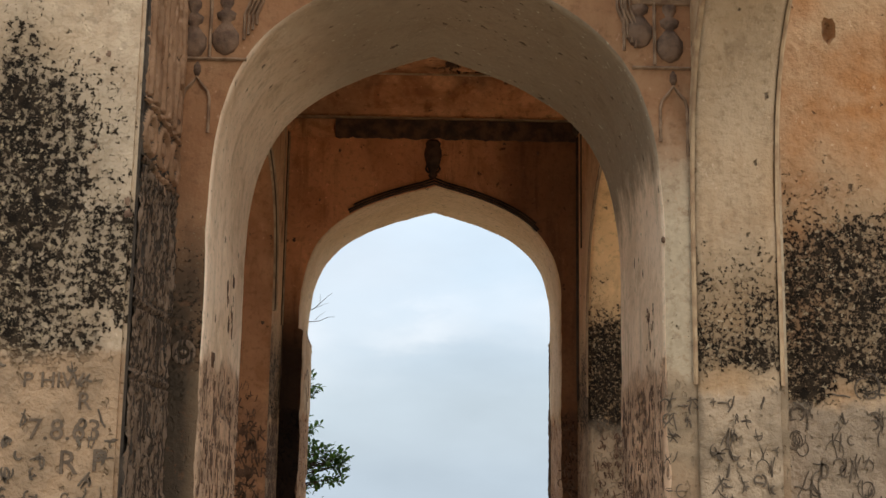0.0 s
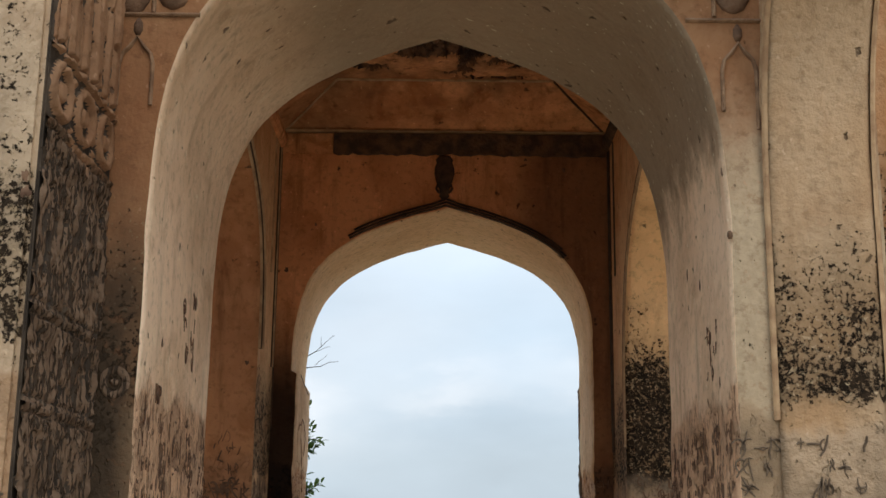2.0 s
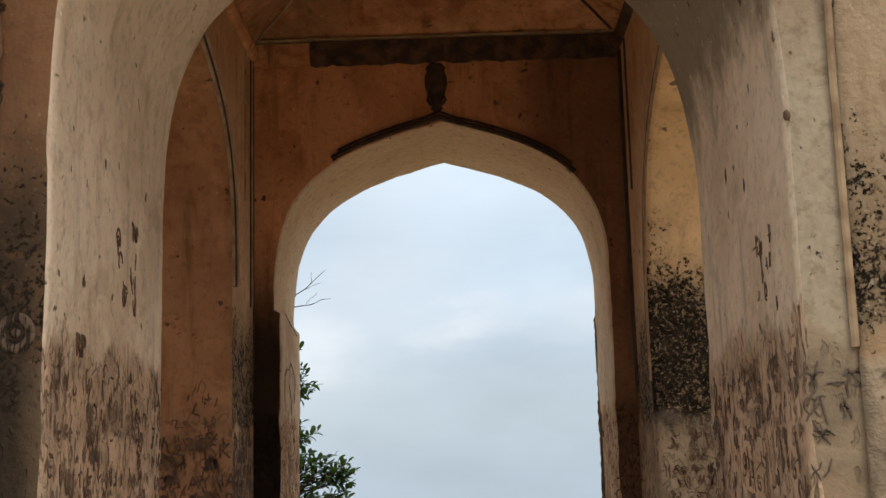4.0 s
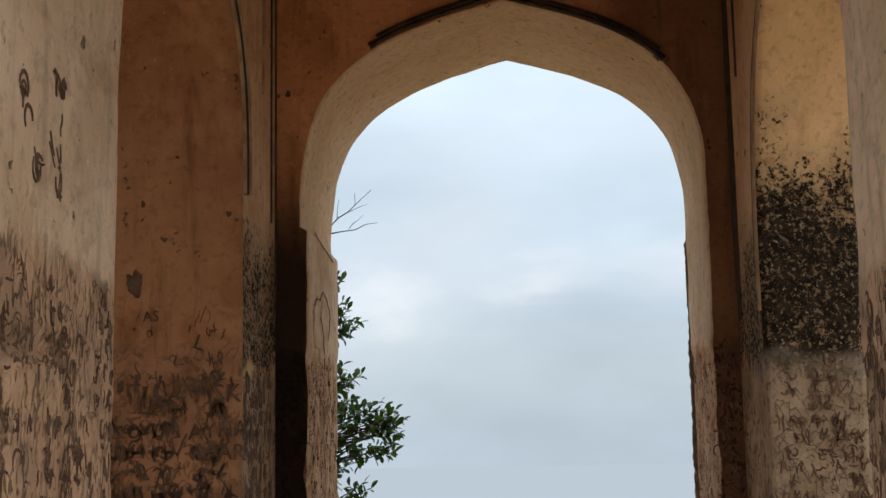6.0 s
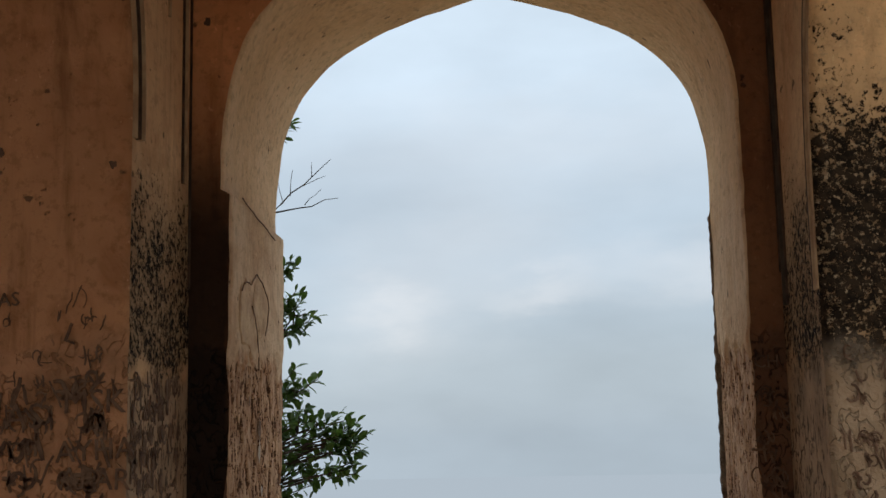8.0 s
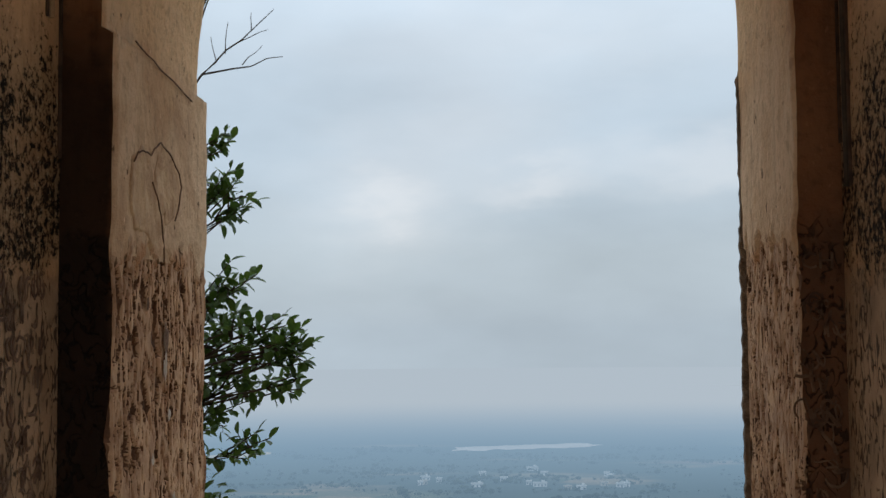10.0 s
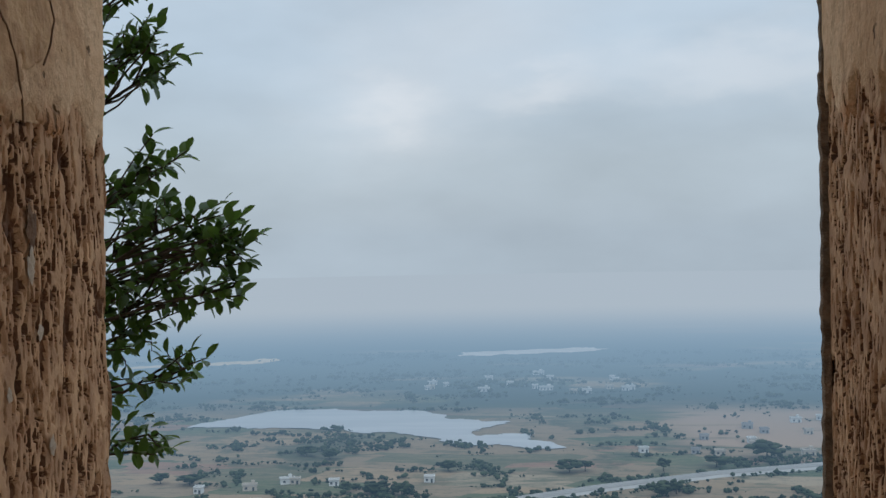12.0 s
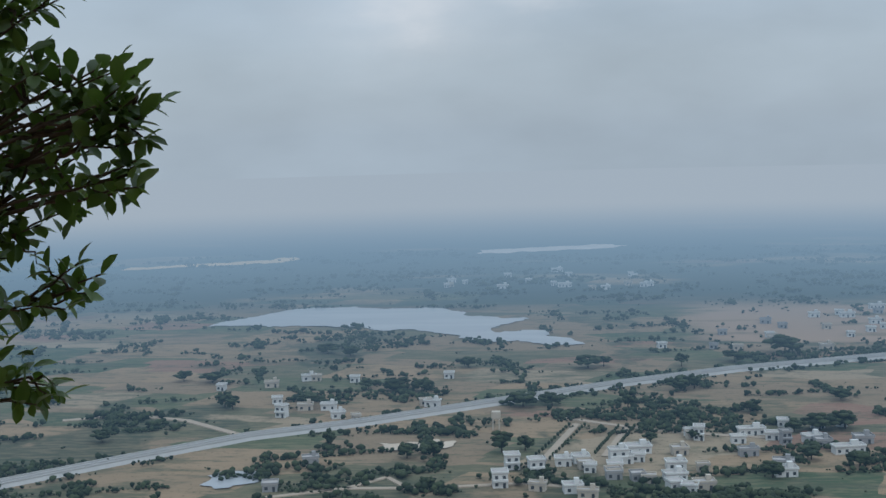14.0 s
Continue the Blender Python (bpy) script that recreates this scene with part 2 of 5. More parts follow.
# golden tint above 2.3 m puts the lit soffit's brightness into the colour
M_ARCHB = plaster("plaster_outer_arch", (0.61, 0.485, 0.345), (0.49, 0.345, 0.215), 1.78, worn=(0.44, 0.25, 0.14), groove=(0.06, 0.03, 0.017), grime=0.32, size=30, vert=0.4, cut=0.75, dense=0.59, lines=0.1, deep=0.03, patches=((-5.0, -4.0, 2.3, 9.0, (0.82, 0.52, 0.275), 0.5),))
M_LEFT = plaster("plaster_pier", (0.53, 0.44, 0.32), (0.44, 0.335, 0.22), 1.80, worn=(0.34, 0.235, 0.145), groove=(0.085, 0.056, 0.035), lichen=(1.82, 2.75, 1.2), side=(0, -0.92, -1.2), vert=1.0, cut=0.3, dense=0.66, deep=0.03, lines=0.0, low_part=0.8)
M_CARVED = plaster("plaster_carved", (0.29, 0.19, 0.12), (0.21, 0.125, 0.075), 2.36, worn=(0.15, 0.117, 0.088), groove=(0.03, 0.022, 0.016), cut=0.8, vert=0.22, grime=0.6, size=44, dense=0.54)
M_RIGHT = plaster("plaster_side_arch", (0.43, 0.335, 0.225), (0.37, 0.25, 0.14), 1.76, worn=(0.37, 0.30, 0.215), groove=(0.10, 0.07, 0.045), lichen=(1.76, 2.2, 1.0), grime=0.3, vert=0.9, cut=0.3, dense=0.66, deep=0.03, lines=0.0)
M_FAR = plaster("plaster_side_wall", (0.43, 0.315, 0.195), (0.36, 0.165, 0.06), 1.74, worn=(0.28, 0.235, 0.178), groove=(0.09, 0.07, 0.05), lichen=(1.76, 2.42, 1.15), grime=0.3, vert=1.0, cut=0.3, dense=0.66, deep=0.03, lines=0.0)
M_ROOM = plaster("plaster_room", (0.60, 0.33, 0.155), (0.47, 0.225, 0.10), 1.83, worn=(0.54, 0.30, 0.165), groove=(0.06, 0.028, 0.016), grime=0.5, size=30, vert=0.8, cut=0.35)
# near-black patch left of x -1.22 paints the passage's shade on the wall
M_OUTER = plaster("plaster_outer_wall", (0.64, 0.325, 0.16), (0.48, 0.22, 0.104), 1.83, worn=(0.30, 0.16, 0.09), groove=(0.05, 0.025, 0.015), grime=0.6, size=30, vert=0.8, soot_and_gloom=(-0.74, -0.67, 2.35), patches=((-1.22, -1.30, 0.0, 6.0, (0.03, 0.017, 0.011), 0.92),))
M_SIDE = plaster("plaster_room_side", (0.58, 0.40, 0.235), (0.48, 0.28, 0.145), 1.72, worn=(0.34, 0.25, 0.17), groove=(0.05, 0.03, 0.02), lichen=(1.74, 2.22, 1.0), grime=0.5, size=34, vert=0.45)
# east jamb plaster brightened, west jamb darkened: daylight and shade put into the colours
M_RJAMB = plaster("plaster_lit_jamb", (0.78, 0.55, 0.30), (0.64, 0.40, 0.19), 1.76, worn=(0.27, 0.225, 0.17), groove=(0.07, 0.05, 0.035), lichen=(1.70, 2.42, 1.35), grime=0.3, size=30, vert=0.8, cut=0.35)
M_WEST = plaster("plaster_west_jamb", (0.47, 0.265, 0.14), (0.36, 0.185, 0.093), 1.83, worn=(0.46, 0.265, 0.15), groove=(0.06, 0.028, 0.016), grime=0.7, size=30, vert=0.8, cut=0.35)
M_CEIL = plaster("plaster_ceiling", (0.72, 0.40, 0.20), (0.46, 0.22, 0.105), grime=0.95, patches=((-2.0, -1.9, 3.73, 9.0, (0.16, 0.075, 0.04), 0.75), (-0.25, -0.6, 3.55, 9.0, (0.17, 0.08, 0.042), 0.6)))


def plain(name, a, b, scale=8.0, rough=0.9, bump=0.4, dist=0.01):
    k = Mat(name)
    n = k.noise(scale, 5)
    k.colour(k.mix(k.range(n, 0.35, 0.65), a, b))
    k.b.inputs["Roughness"].default_value = rough
    k.bump(k.noise(scale * 4, 4), bump, dist)
    return k.m


M_MOULD = plain("soot_black_stucco", (0.04, 0.022, 0.013), (0.09, 0.047, 0.026), 18)
M_BEAD = plain("stucco_bead", (0.46, 0.29, 0.155), (0.30, 0.17, 0.088), 14)
M_BRICK = plain("bare_brickwork", (0.19, 0.092, 0.048), (0.028, 0.015, 0.009), 11, bump=0.9, dist=0.03)
M_STONE = plain("stone_floor", (0.54, 0.45, 0.33), (0.43, 0.34, 0.235), 3)
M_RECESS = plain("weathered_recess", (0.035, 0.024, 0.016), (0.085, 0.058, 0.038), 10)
M_CUT = plain("scratched_groove", (0.095, 0.048, 0.027), (0.19, 0.105, 0.06), 22)

# ---- mesh helpers ----


def mesh_ob(name, verts, faces, mat, parent=None, smooth=False):
    me = bpy.data.meshes.new(name)
    me.from_pydata([tuple(v) for v in verts], [], faces)
    me.validate()
    me.update()
    ob = new(name, me)
    for m in mat if isinstance(mat, (list, tuple)) else [mat]:
        me.materials.append(m)
    if smooth:
        me.polygons.foreach_set("use_smooth", [True] * len(me.polygons))
    if parent:
        adopt(ob, parent)
    return ob


def world_of(o):
    return world_of(o.parent) @ o.matrix_parent_inverse @ o.matrix_basis if o.parent else o.matrix_basis.copy()


def adopt(ob, parent):
    """Makes ob a part of parent and leaves it where it is."""
    ob.parent = parent
    ob.matrix_parent_inverse = world_of(parent).inverted()
    return ob


def part(name, bm, mat, parent=None, label="", smooth=False):
    me = bpy.data.meshes.new(name)
    bm.to_mesh(me)
    bm.free()
    me.materials.append(mat)
    if smooth:
        me.polygons.foreach_set("use_smooth", [True] * len(me.polygons))
    ob = new(name, me)
    if parent:
        adopt(ob, parent)
    if label:
        tagged(ob, label)
    return ob


def box_bm(x0, x1, y0, y1, z0, z1, bevel=0.0, cuts=0, rough=0.0, seed=0):
    bm = bmesh.new()
    bmesh.ops.create_cube(bm, size=1)
    for v in bm.verts:
        v.co = Vector(((x0 + x1) / 2 + v.co.x * (x1 - x0), (y0 + y1) / 2 + v.co.y * (y1 - y0), (z0 + z1) / 2 + v.co.z * (z1 - z0)))
    if bevel:
        bmesh.ops.bevel(bm, geom=bm.edges[:], offset=bevel, segments=2, affect="EDGES")
    if cuts:
        bmesh.ops.subdivide_edges(bm, edges=bm.edges[:], cuts=cuts, use_grid_fill=True)
    if rough:
        for v in bm.verts:
            v.co += noise.noise_vector(v.co * 9 + Vector((seed, 0, 0))) * rough
    bm.normal_update()
    return bm


def bez(p0, p1, p2, p3, n):
    out = []
    for i in range(n + 1):
        t = i / n
        a, b, c, d = (1 - t) ** 3, 3 * t * (1 - t) ** 2, 3 * t * t * (1 - t), t ** 3
        out.append((a * p0[0] + b * p1[0] + c * p2[0] + d * p3[0], a * p0[1] + b * p1[1] + c * p2[1] + d * p3[1]))
    return out


SPRING, APEX = 2.36, 3.17


def arch_half(hw, apex=APEX, spring=SPRING, grow=0.0, n=28):
    """Right half of the pointed arch from its springing to the apex, as (u, z); grow pushes the line outwards."""
    r = apex - spring
    k = hw / 0.757
    pts = bez((hw, spring), (hw, spring + 0.62 * r), (0.60 * k, apex - 0.19 * r), (0, apex), n)
    if grow:
        out = []
        for i, p in enumerate(pts):
            a, b = pts[max(0, i - 1)], pts[min(n, i + 1)]
            d = Vector((b[1] - a[1], a[0] - b[0])).normalized()
            out.append((max(0, p[0] + d.x * grow), p[1] + d.y * grow))
        out[-1] = (0, apex + grow * 1.25)
        pts = out
    return pts


def arch_line(hw, z0, apex=APEX, spring=SPRING, step=0.035, skew=0.0):
    """The whole opening from the foot of one jamb over the apex to the foot of the other."""
    n = int((spring - z0) / step)
    jamb = [(hw, z0 + (spring - z0) * i / n) for i in range(n)]
    right = jamb + arch_half(hw, apex, spring)
    line = [(-u, z) for u, z in right] + [(u, z) for u, z in right[::-1][1:]]
    # old arches sag: the point leans to one side
    return [(u + skew * max(0.0, (z - spring) / (apex - spring)), z) for u, z in line]


def arch_wall(name, m, hw, u0, u1, depth, z0, z1, mats, apex=APEX, spring=SPRING, ledge=(0.0, 0.0), worn=0.006, seed=0.0, rows=14, dents=(), step=0.035, taper=0.0, chipped=False, skew=0.0):
    """A thick wall with an arched opening. Local u along the wall, v through it, z up; m places it.
    ledge: how far either jamb stands into the opening low down; dents: slots (side, v0, v1, z0, z1, depth) cut into the jambs. Materials: front, reveal, back."""
    line = arch_line(hw, z0, apex, spring, step, skew)
    n = len(line)
    verts, faces, mi = [], [], []

    def outer(u, z):
        if z <= spring:
            return (u0 if u < 0 else u1, z)
        du, dz = u, z - spring
        s = 1e9
        if abs(du) > 1e-6:
            s = min(s, (u1 if du > 0 else u0) / du)
        s = min(s, (z1 - spring) / dz)
        return (du * s, spring + dz * s)

    ring = [outer(u, z) for u, z in line]
    for cu in (u0, u1):
        k = min(range(n), key=lambda i: (ring[i][0] - cu) ** 2 + (ring[i][1] - z1) ** 2)
        ring[k] = (cu, z1)

    def reveal(i, j):
        u, z = line[i]
        v = depth * j / rows
        s = -1 if u < 0 else 1
        low = 1.0 if z < 2.29 else 0.0
        rough = 1.0 if z < 1.85 else 0.35
        p = Vector((u * 9 + seed, v * 9, z * 7))
        d = noise.noise(p) * worn * rough + noise.noise(p * 2.7) * worn * 0.6 * rough
        d += taper * j / rows
        if chipped and z < 1.98:
            # set back behind the gouged plaster
            edge = min(1.0, max(0.0, (1.80 + 0.10 * noise.noise(Vector((v * 8, s, 2))) + 0.05 * noise.noise(Vector((v * 27, s, 7))) - z) * 30))
            d += edge * 0.036 * min(1.0, v / 0.02, (depth - v) / 0.02)
        # rounded arrises, chipped low down
        e = min(j, rows - j)
        if e == 0:
            d += 0.007 + max(0.0, noise.noise(Vector((z * 5 + seed, 3, s)))) * 0.02 * rough
        d -= ledge[0 if u < 0 else 1] * low
        for ds, v0, v1, dz0, dz1, deep in dents:
            if ds == s and v0 < v < v1 and dz0 < z < dz1:
                d += deep
        cx, cz = (u + s * d, z) if z < spring else (u + d * u / hw, z + d * max(0.0, (z - spring) / (apex - spring)))
        return (cx, v, cz)

    for i in range(n):
        for j in range(rows + 1):
            verts.append(reveal(i, j))
    for i in range(n - 1):
        for j in range(rows):
            a = i * (rows + 1) + j
            faces.append((a, a + 1, a + rows + 2, a + rows + 1))
            mi.append(1)
    base = len(verts)
    for i in range(n):
        verts.append((ring[i][0], 0.0, ring[i][1]))
        verts.append((ring[i][0], depth, ring[i][1]))
    for i in range(n - 1):
        a, b = i * (rows + 1), (i + 1) * (rows + 1)
        faces.append((a, b, base + 2 * i + 2, base + 2 * i))
        mi.append(0)
        faces.append((a + rows, base + 2 * i + 1, base + 2 * i + 3, b + rows))
        mi.append(2)
        faces.append((base + 2 * i, base + 2 * i + 2, base + 2 * i + 3, base + 2 * i + 1))
        mi.append(0)
    me = bpy.data.meshes.new(name)
    me.from_pydata(verts, [], faces)
    for mat in mats:
        me.materials.append(mat)
    me.polygons.foreach_set("material_index", mi)
    me.polygons.foreach_set("use_smooth", [k == 1 for k in mi])
    me.update()
    ob = new(name, me)
    ob.matrix_basis = m
    return ob


def block(name, x0, x1, y0, y1, z0, z1, mat, label="", bevel=0.012):
    ob = part(name, box_bm(x0, x1, y0, y1, z0, z1, bevel), mat)
    return tagged(ob, label, kind="structure")


def ribbon(pts, width, height, normal, closed=False):
    """A bead swept along a line of points: half-round section, width across, height off the surface."""
    bm = bmesh.new()
    nrm = Vector(normal)
    sec = [(-0.5, 0.0), (-0.42, 0.6), (-0.15, 1.0), (0.15, 1.0), (0.42, 0.6), (0.5, 0.0)]
    rings = []
    pts = [Vector(p) for p in pts]
    for i, p in enumerate(pts):
        d = (pts[min(i + 1, len(pts) - 1)] - pts[max(0, i - 1)]).normalized()
        side = d.cross(nrm).normalized()
        rings.append([bm.verts.new(p + side * a * width + nrm * b * height) for a, b in sec])
    for a, b in zip(rings, rings[1:]):
        for j in range(len(sec) - 1):
            bm.faces.new((a[j], a[j + 1], b[j + 1], b[j]))
    bm.faces.new(rings[0])
    bm.faces.new(rings[-1][::-1])
    bmesh.ops.recalc_face_normals(bm, faces=bm.faces[:])
    return bm


# ---- the pavilion ----
FY0, FY1, BY0, BY1 = 3.95, 5.14, 7.03, 7.92
TOP = 4.6
A_X = -0.003
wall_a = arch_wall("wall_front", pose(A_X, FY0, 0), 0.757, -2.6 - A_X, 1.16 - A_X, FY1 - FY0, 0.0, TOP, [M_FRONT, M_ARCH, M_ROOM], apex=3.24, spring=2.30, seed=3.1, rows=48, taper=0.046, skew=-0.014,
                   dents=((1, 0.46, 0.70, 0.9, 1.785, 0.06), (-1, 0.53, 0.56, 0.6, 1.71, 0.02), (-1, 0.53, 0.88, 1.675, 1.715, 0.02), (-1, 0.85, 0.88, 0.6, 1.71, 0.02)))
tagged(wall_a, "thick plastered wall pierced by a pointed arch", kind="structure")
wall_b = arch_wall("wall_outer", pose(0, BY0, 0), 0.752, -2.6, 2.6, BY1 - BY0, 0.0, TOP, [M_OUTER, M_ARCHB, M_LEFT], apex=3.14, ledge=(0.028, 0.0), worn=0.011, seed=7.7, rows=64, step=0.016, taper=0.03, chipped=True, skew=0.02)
tagged(wall_b, "outer wall with a pointed arch open to the valley", kind="structure")
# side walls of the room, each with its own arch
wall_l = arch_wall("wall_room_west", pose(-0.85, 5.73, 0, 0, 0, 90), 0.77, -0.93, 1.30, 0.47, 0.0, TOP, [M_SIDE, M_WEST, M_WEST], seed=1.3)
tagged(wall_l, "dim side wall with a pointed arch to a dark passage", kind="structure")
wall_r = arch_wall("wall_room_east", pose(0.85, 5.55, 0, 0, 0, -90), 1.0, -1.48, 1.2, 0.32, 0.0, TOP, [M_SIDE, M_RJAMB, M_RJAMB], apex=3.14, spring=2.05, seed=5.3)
tagged(wall_r, "side wall with a pointed arch open to daylight", kind="structure")
# the forecourt: a pier with carved flank, an arch facing it, a stained wall beyond
block("pier", -2.6, -0.88, 3.39, 3.95, 0, TOP, M_LEFT, "pale plastered pier blackened by lichen")
# the flank's back plate is near-black, painting the carved gaps as shaded
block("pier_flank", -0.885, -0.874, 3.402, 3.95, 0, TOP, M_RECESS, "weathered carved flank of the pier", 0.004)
wall_s = arch_wall("wall_court_east", pose(0.862, 2.93, 0, 0, 0, -90), 1.0, -1.02, 1.5, 0.27, 0.0, TOP, [M_RIGHT, M_RIGHT, M_RIGHT], apex=3.35, spring=2.3, seed=9.1)
tagged(wall_s, "plastered side wall with a moulded arch", kind="structure")
block("wall_court_north", 1.16, 1.95, 4.08, 4.5, 0, TOP, M_FAR, "ochre plastered wall black with lichen")
# closing the dark passage and roofing the building
# unseen paving, made pale to bounce light up into the room
block("floor", -2.6, 2.6, -3.0, 8.4, -0.3, 0.0, M_STONE, "worn stone paving")

# ceiling: a coved tray with a broken flat panel
def make_ceiling():
    x0, x1, y0, y1, d = -0.85, 0.85, FY1, BY0, 0.305
    z0, z1 = 3.545, 3.735
    v, f = [], []
    nx, ny = 200, 230
    for j in range(ny + 1):
        for i in range(nx + 1):
            x, y = x0 + (x1 - x0) * i / nx, y0 + (y1 - y0) * j / ny
            e = min(x - x0, x1 - x, y - y0, y1 - y)
            z = z0 + (z1 - z0) * min(1.0, e / d)
            if e > d * 0.9:
                rag = 0.32 * noise.noise(Vector((x * 5, y * 5, 4))) + 0.26 * noise.noise(Vector((x * 15, y * 15, 6))) + 0.12 * noise.noise(Vector((x * 40, y * 40, 2)))
                q = 0.62 - math.hypot((x - 0.06) / 0.56, (y - 6.10) / 0.52) * 0.7 + rag
                q = max(q, 0.30 - math.hypot((x + 0.42) / 0.22, (y - 6.56) / 0.10) * 0.5 + rag, 0.26 - math.hypot((x - 0.22) / 0.40, (y - 6.70) / 0.05) * 0.5 + rag)
                # courses of bare brick laid bare by the fallen plaster
                col = math.floor(x / 0.072 + 0.3 * noise.noise(Vector((y * 4, 0, 1))))
                row = math.floor(y / 0.19 + 0.5 * (col % 2))
                joint = min(1.0, 9 * min(x / 0.072 - math.floor(x / 0.072), 1 - x / 0.072 + math.floor(x / 0.072)), 14 * min(y / 0.19 + 0.5 * (col % 2) - row, 1 + row - y / 0.19 - 0.5 * (col % 2)))
                proud = noise.noise(Vector((col * 3.7, row * 5.1, 9)))
                z += (0.020 + 0.022 * (1 - proud) + 0.03 * (1 - joint) + 0.012 * noise.noise(Vector((x * 45, y * 30, 7)))) * min(1.0, max(0.0, q * 5))
            v.append((x, y, z))
    for j in range(ny):
        for i in range(nx):
            a = j * (nx + 1) + i
            f.append((a, a + nx + 1, a + nx + 2, a + 1))
    ob = mesh_ob("ceiling", v, f, [M_CEIL, M_BRICK])
    for p in ob.data.polygons:
        if p.center.z > z1 + 0.011:
            p.material_index = 1
    return tagged(ob, "coved plaster ceiling with a fallen patch", kind="structure")


ceiling = make_ceiling()
block("roof", -2.65, 1.15, 4.02, 7.86, TOP - 0.6, TOP + 0.15, M_CEIL, "flat masonry roof", 0.02)

# ---- mouldings and stucco on the walls ----


def arch_bead(name, parent, place, hw, grow, frm, to, width, height, mat, apex=APEX, spring=SPRING, v=0.0, low=None, skew=0.0):
    """A bead that follows an arch on a wall face. frm, to: the stretch of u it covers; low: carries it down the jamb."""
    half = arch_half(hw, apex, spring, grow)
    line = [(-u, z) for u, z in half] + [(u, z) for u, z in half[::-1][1:]]
    line = [p for p in line if frm <= p[0] <= to]
    if low is not None:
        if frm < -hw + 0.1:
            line = [(-hw - grow, low)] + line
        if to > hw - 0.1:
            line = line + [(hw + grow, low)]
    face = -1.0 if v == 0.0 else 1.0
    bm = ribbon([(u + skew * max(0.0, (z - spring) / (apex - spring)), v, z) for u, z in line], width, height, (0, face, 0))
    ob = part(name, bm, mat)
    ob.matrix_basis = place
    adopt(ob, parent)
    return ob


B_AT = pose(0, BY0, 0)
for off in (0.016, 0.030, 0.044):
    arch_bead("arch_moulding", wall_b, B_AT, 0.752, off, -0.50, 0.63, 0.010, 0.018, M_MOULD, 3.14, skew=0.01)
L_AT, R_AT, S_AT = pose(-0.85, 5.73, 0, 0, 0, 90), pose(0.85, 5.55, 0, 0, 0, -90), pose(0.862, 2.93, 0, 0, 0, -90)
for off, rise in ((0.016, 0.011), (0.046, 0.022)):
    arch_bead("arch_bead", wall_l, L_AT, 0.77, off, -2, 2, 0.017, rise, M_BEAD, low=2.33)
    arch_bead("arch_bead", wall_r, R_AT, 1.0, off, -2, 0.7, 0.015, 0.006, M_BEAD, 3.14, 2.05, low=1.9)
arch_bead("arch_groove", wall_l, L_AT, 0.77, 0.031, -2, 2, 0.013, 0.016, M_MOULD, low=2.33)
arch_bead("arch_groove", wall_r, R_AT, 1.0, 0.058, -2, 0.7, 0.012, 0.006, M_MOULD, 3.14, 2.05, low=1.9)
arch_bead("arch_groove", wall_s, S_AT, 1.0, 0.024, -2, 2, 0.010, 0.006, M_MOULD, 3.35, 2.3, low=1.78)
arch_bead("arch_bead", wall_s, S_AT, 1.0, 0.012, -2, 2, 0.022, 0.016, M_BEAD, 3.35, 2.3, 0.27, 1.78)
for off in (0.012, 0.036):
    arch_bead("arch_bead", wall_s, S_AT, 1.0, off, -2, 2, 0.016, 0.014, M_BEAD, 3.35, 2.3, low=1.78)


def lathe_relief(profile, cx, z0, y, depth, seg=14):
    """Half a turned body set against a wall that faces -y: profile rows are (height, radius)."""
    bm = bmesh.new()
    rings = []
    for h, r in profile:
        rings.append([bm.verts.new((cx - r * math.cos(math.pi * k / seg), y - depth * r * math.sin(math.pi * k / seg), z0 + h)) for k in range(seg + 1)])
    for a, b in zip(rings, rings[1:]):
        for k in range(seg):
            bm.faces.new((a[k], a[k + 1], b[k + 1], b[k]))
    bm.faces.new(rings[-1])
    bm.faces.new(rings[0][::-1])
    bmesh.ops.recalc_face_normals(bm, faces=bm.faces[:])
    return bm


part("finial", lathe_relief([(0, 0.010), (0.02, 0.028), (0.035, 0.02), (0.055, 0.026), (0.09, 0.04), (0.14, 0.052), (0.175, 0.05), (0.20, 0.04), (0.215, 0.046), (0.235, 0.03)],
     0.0, 3.19, BY0, 0.7), M_MOULD, wall_b, "near-black stucco bud over the arch", smooth=True)
for sx in (-1, 1):
    part("leaf_scroll", ribbon([(sx * 0.010, BY0, 3.225), (sx * 0.03, BY0, 3.232), (sx * 0.042, BY0, 3.25), (sx * 0.036, BY0, 3.268), (sx * 0.024, BY0, 3.262)], 0.012, 0.018, (0, -1, 0)), M_MOULD, wall_b)


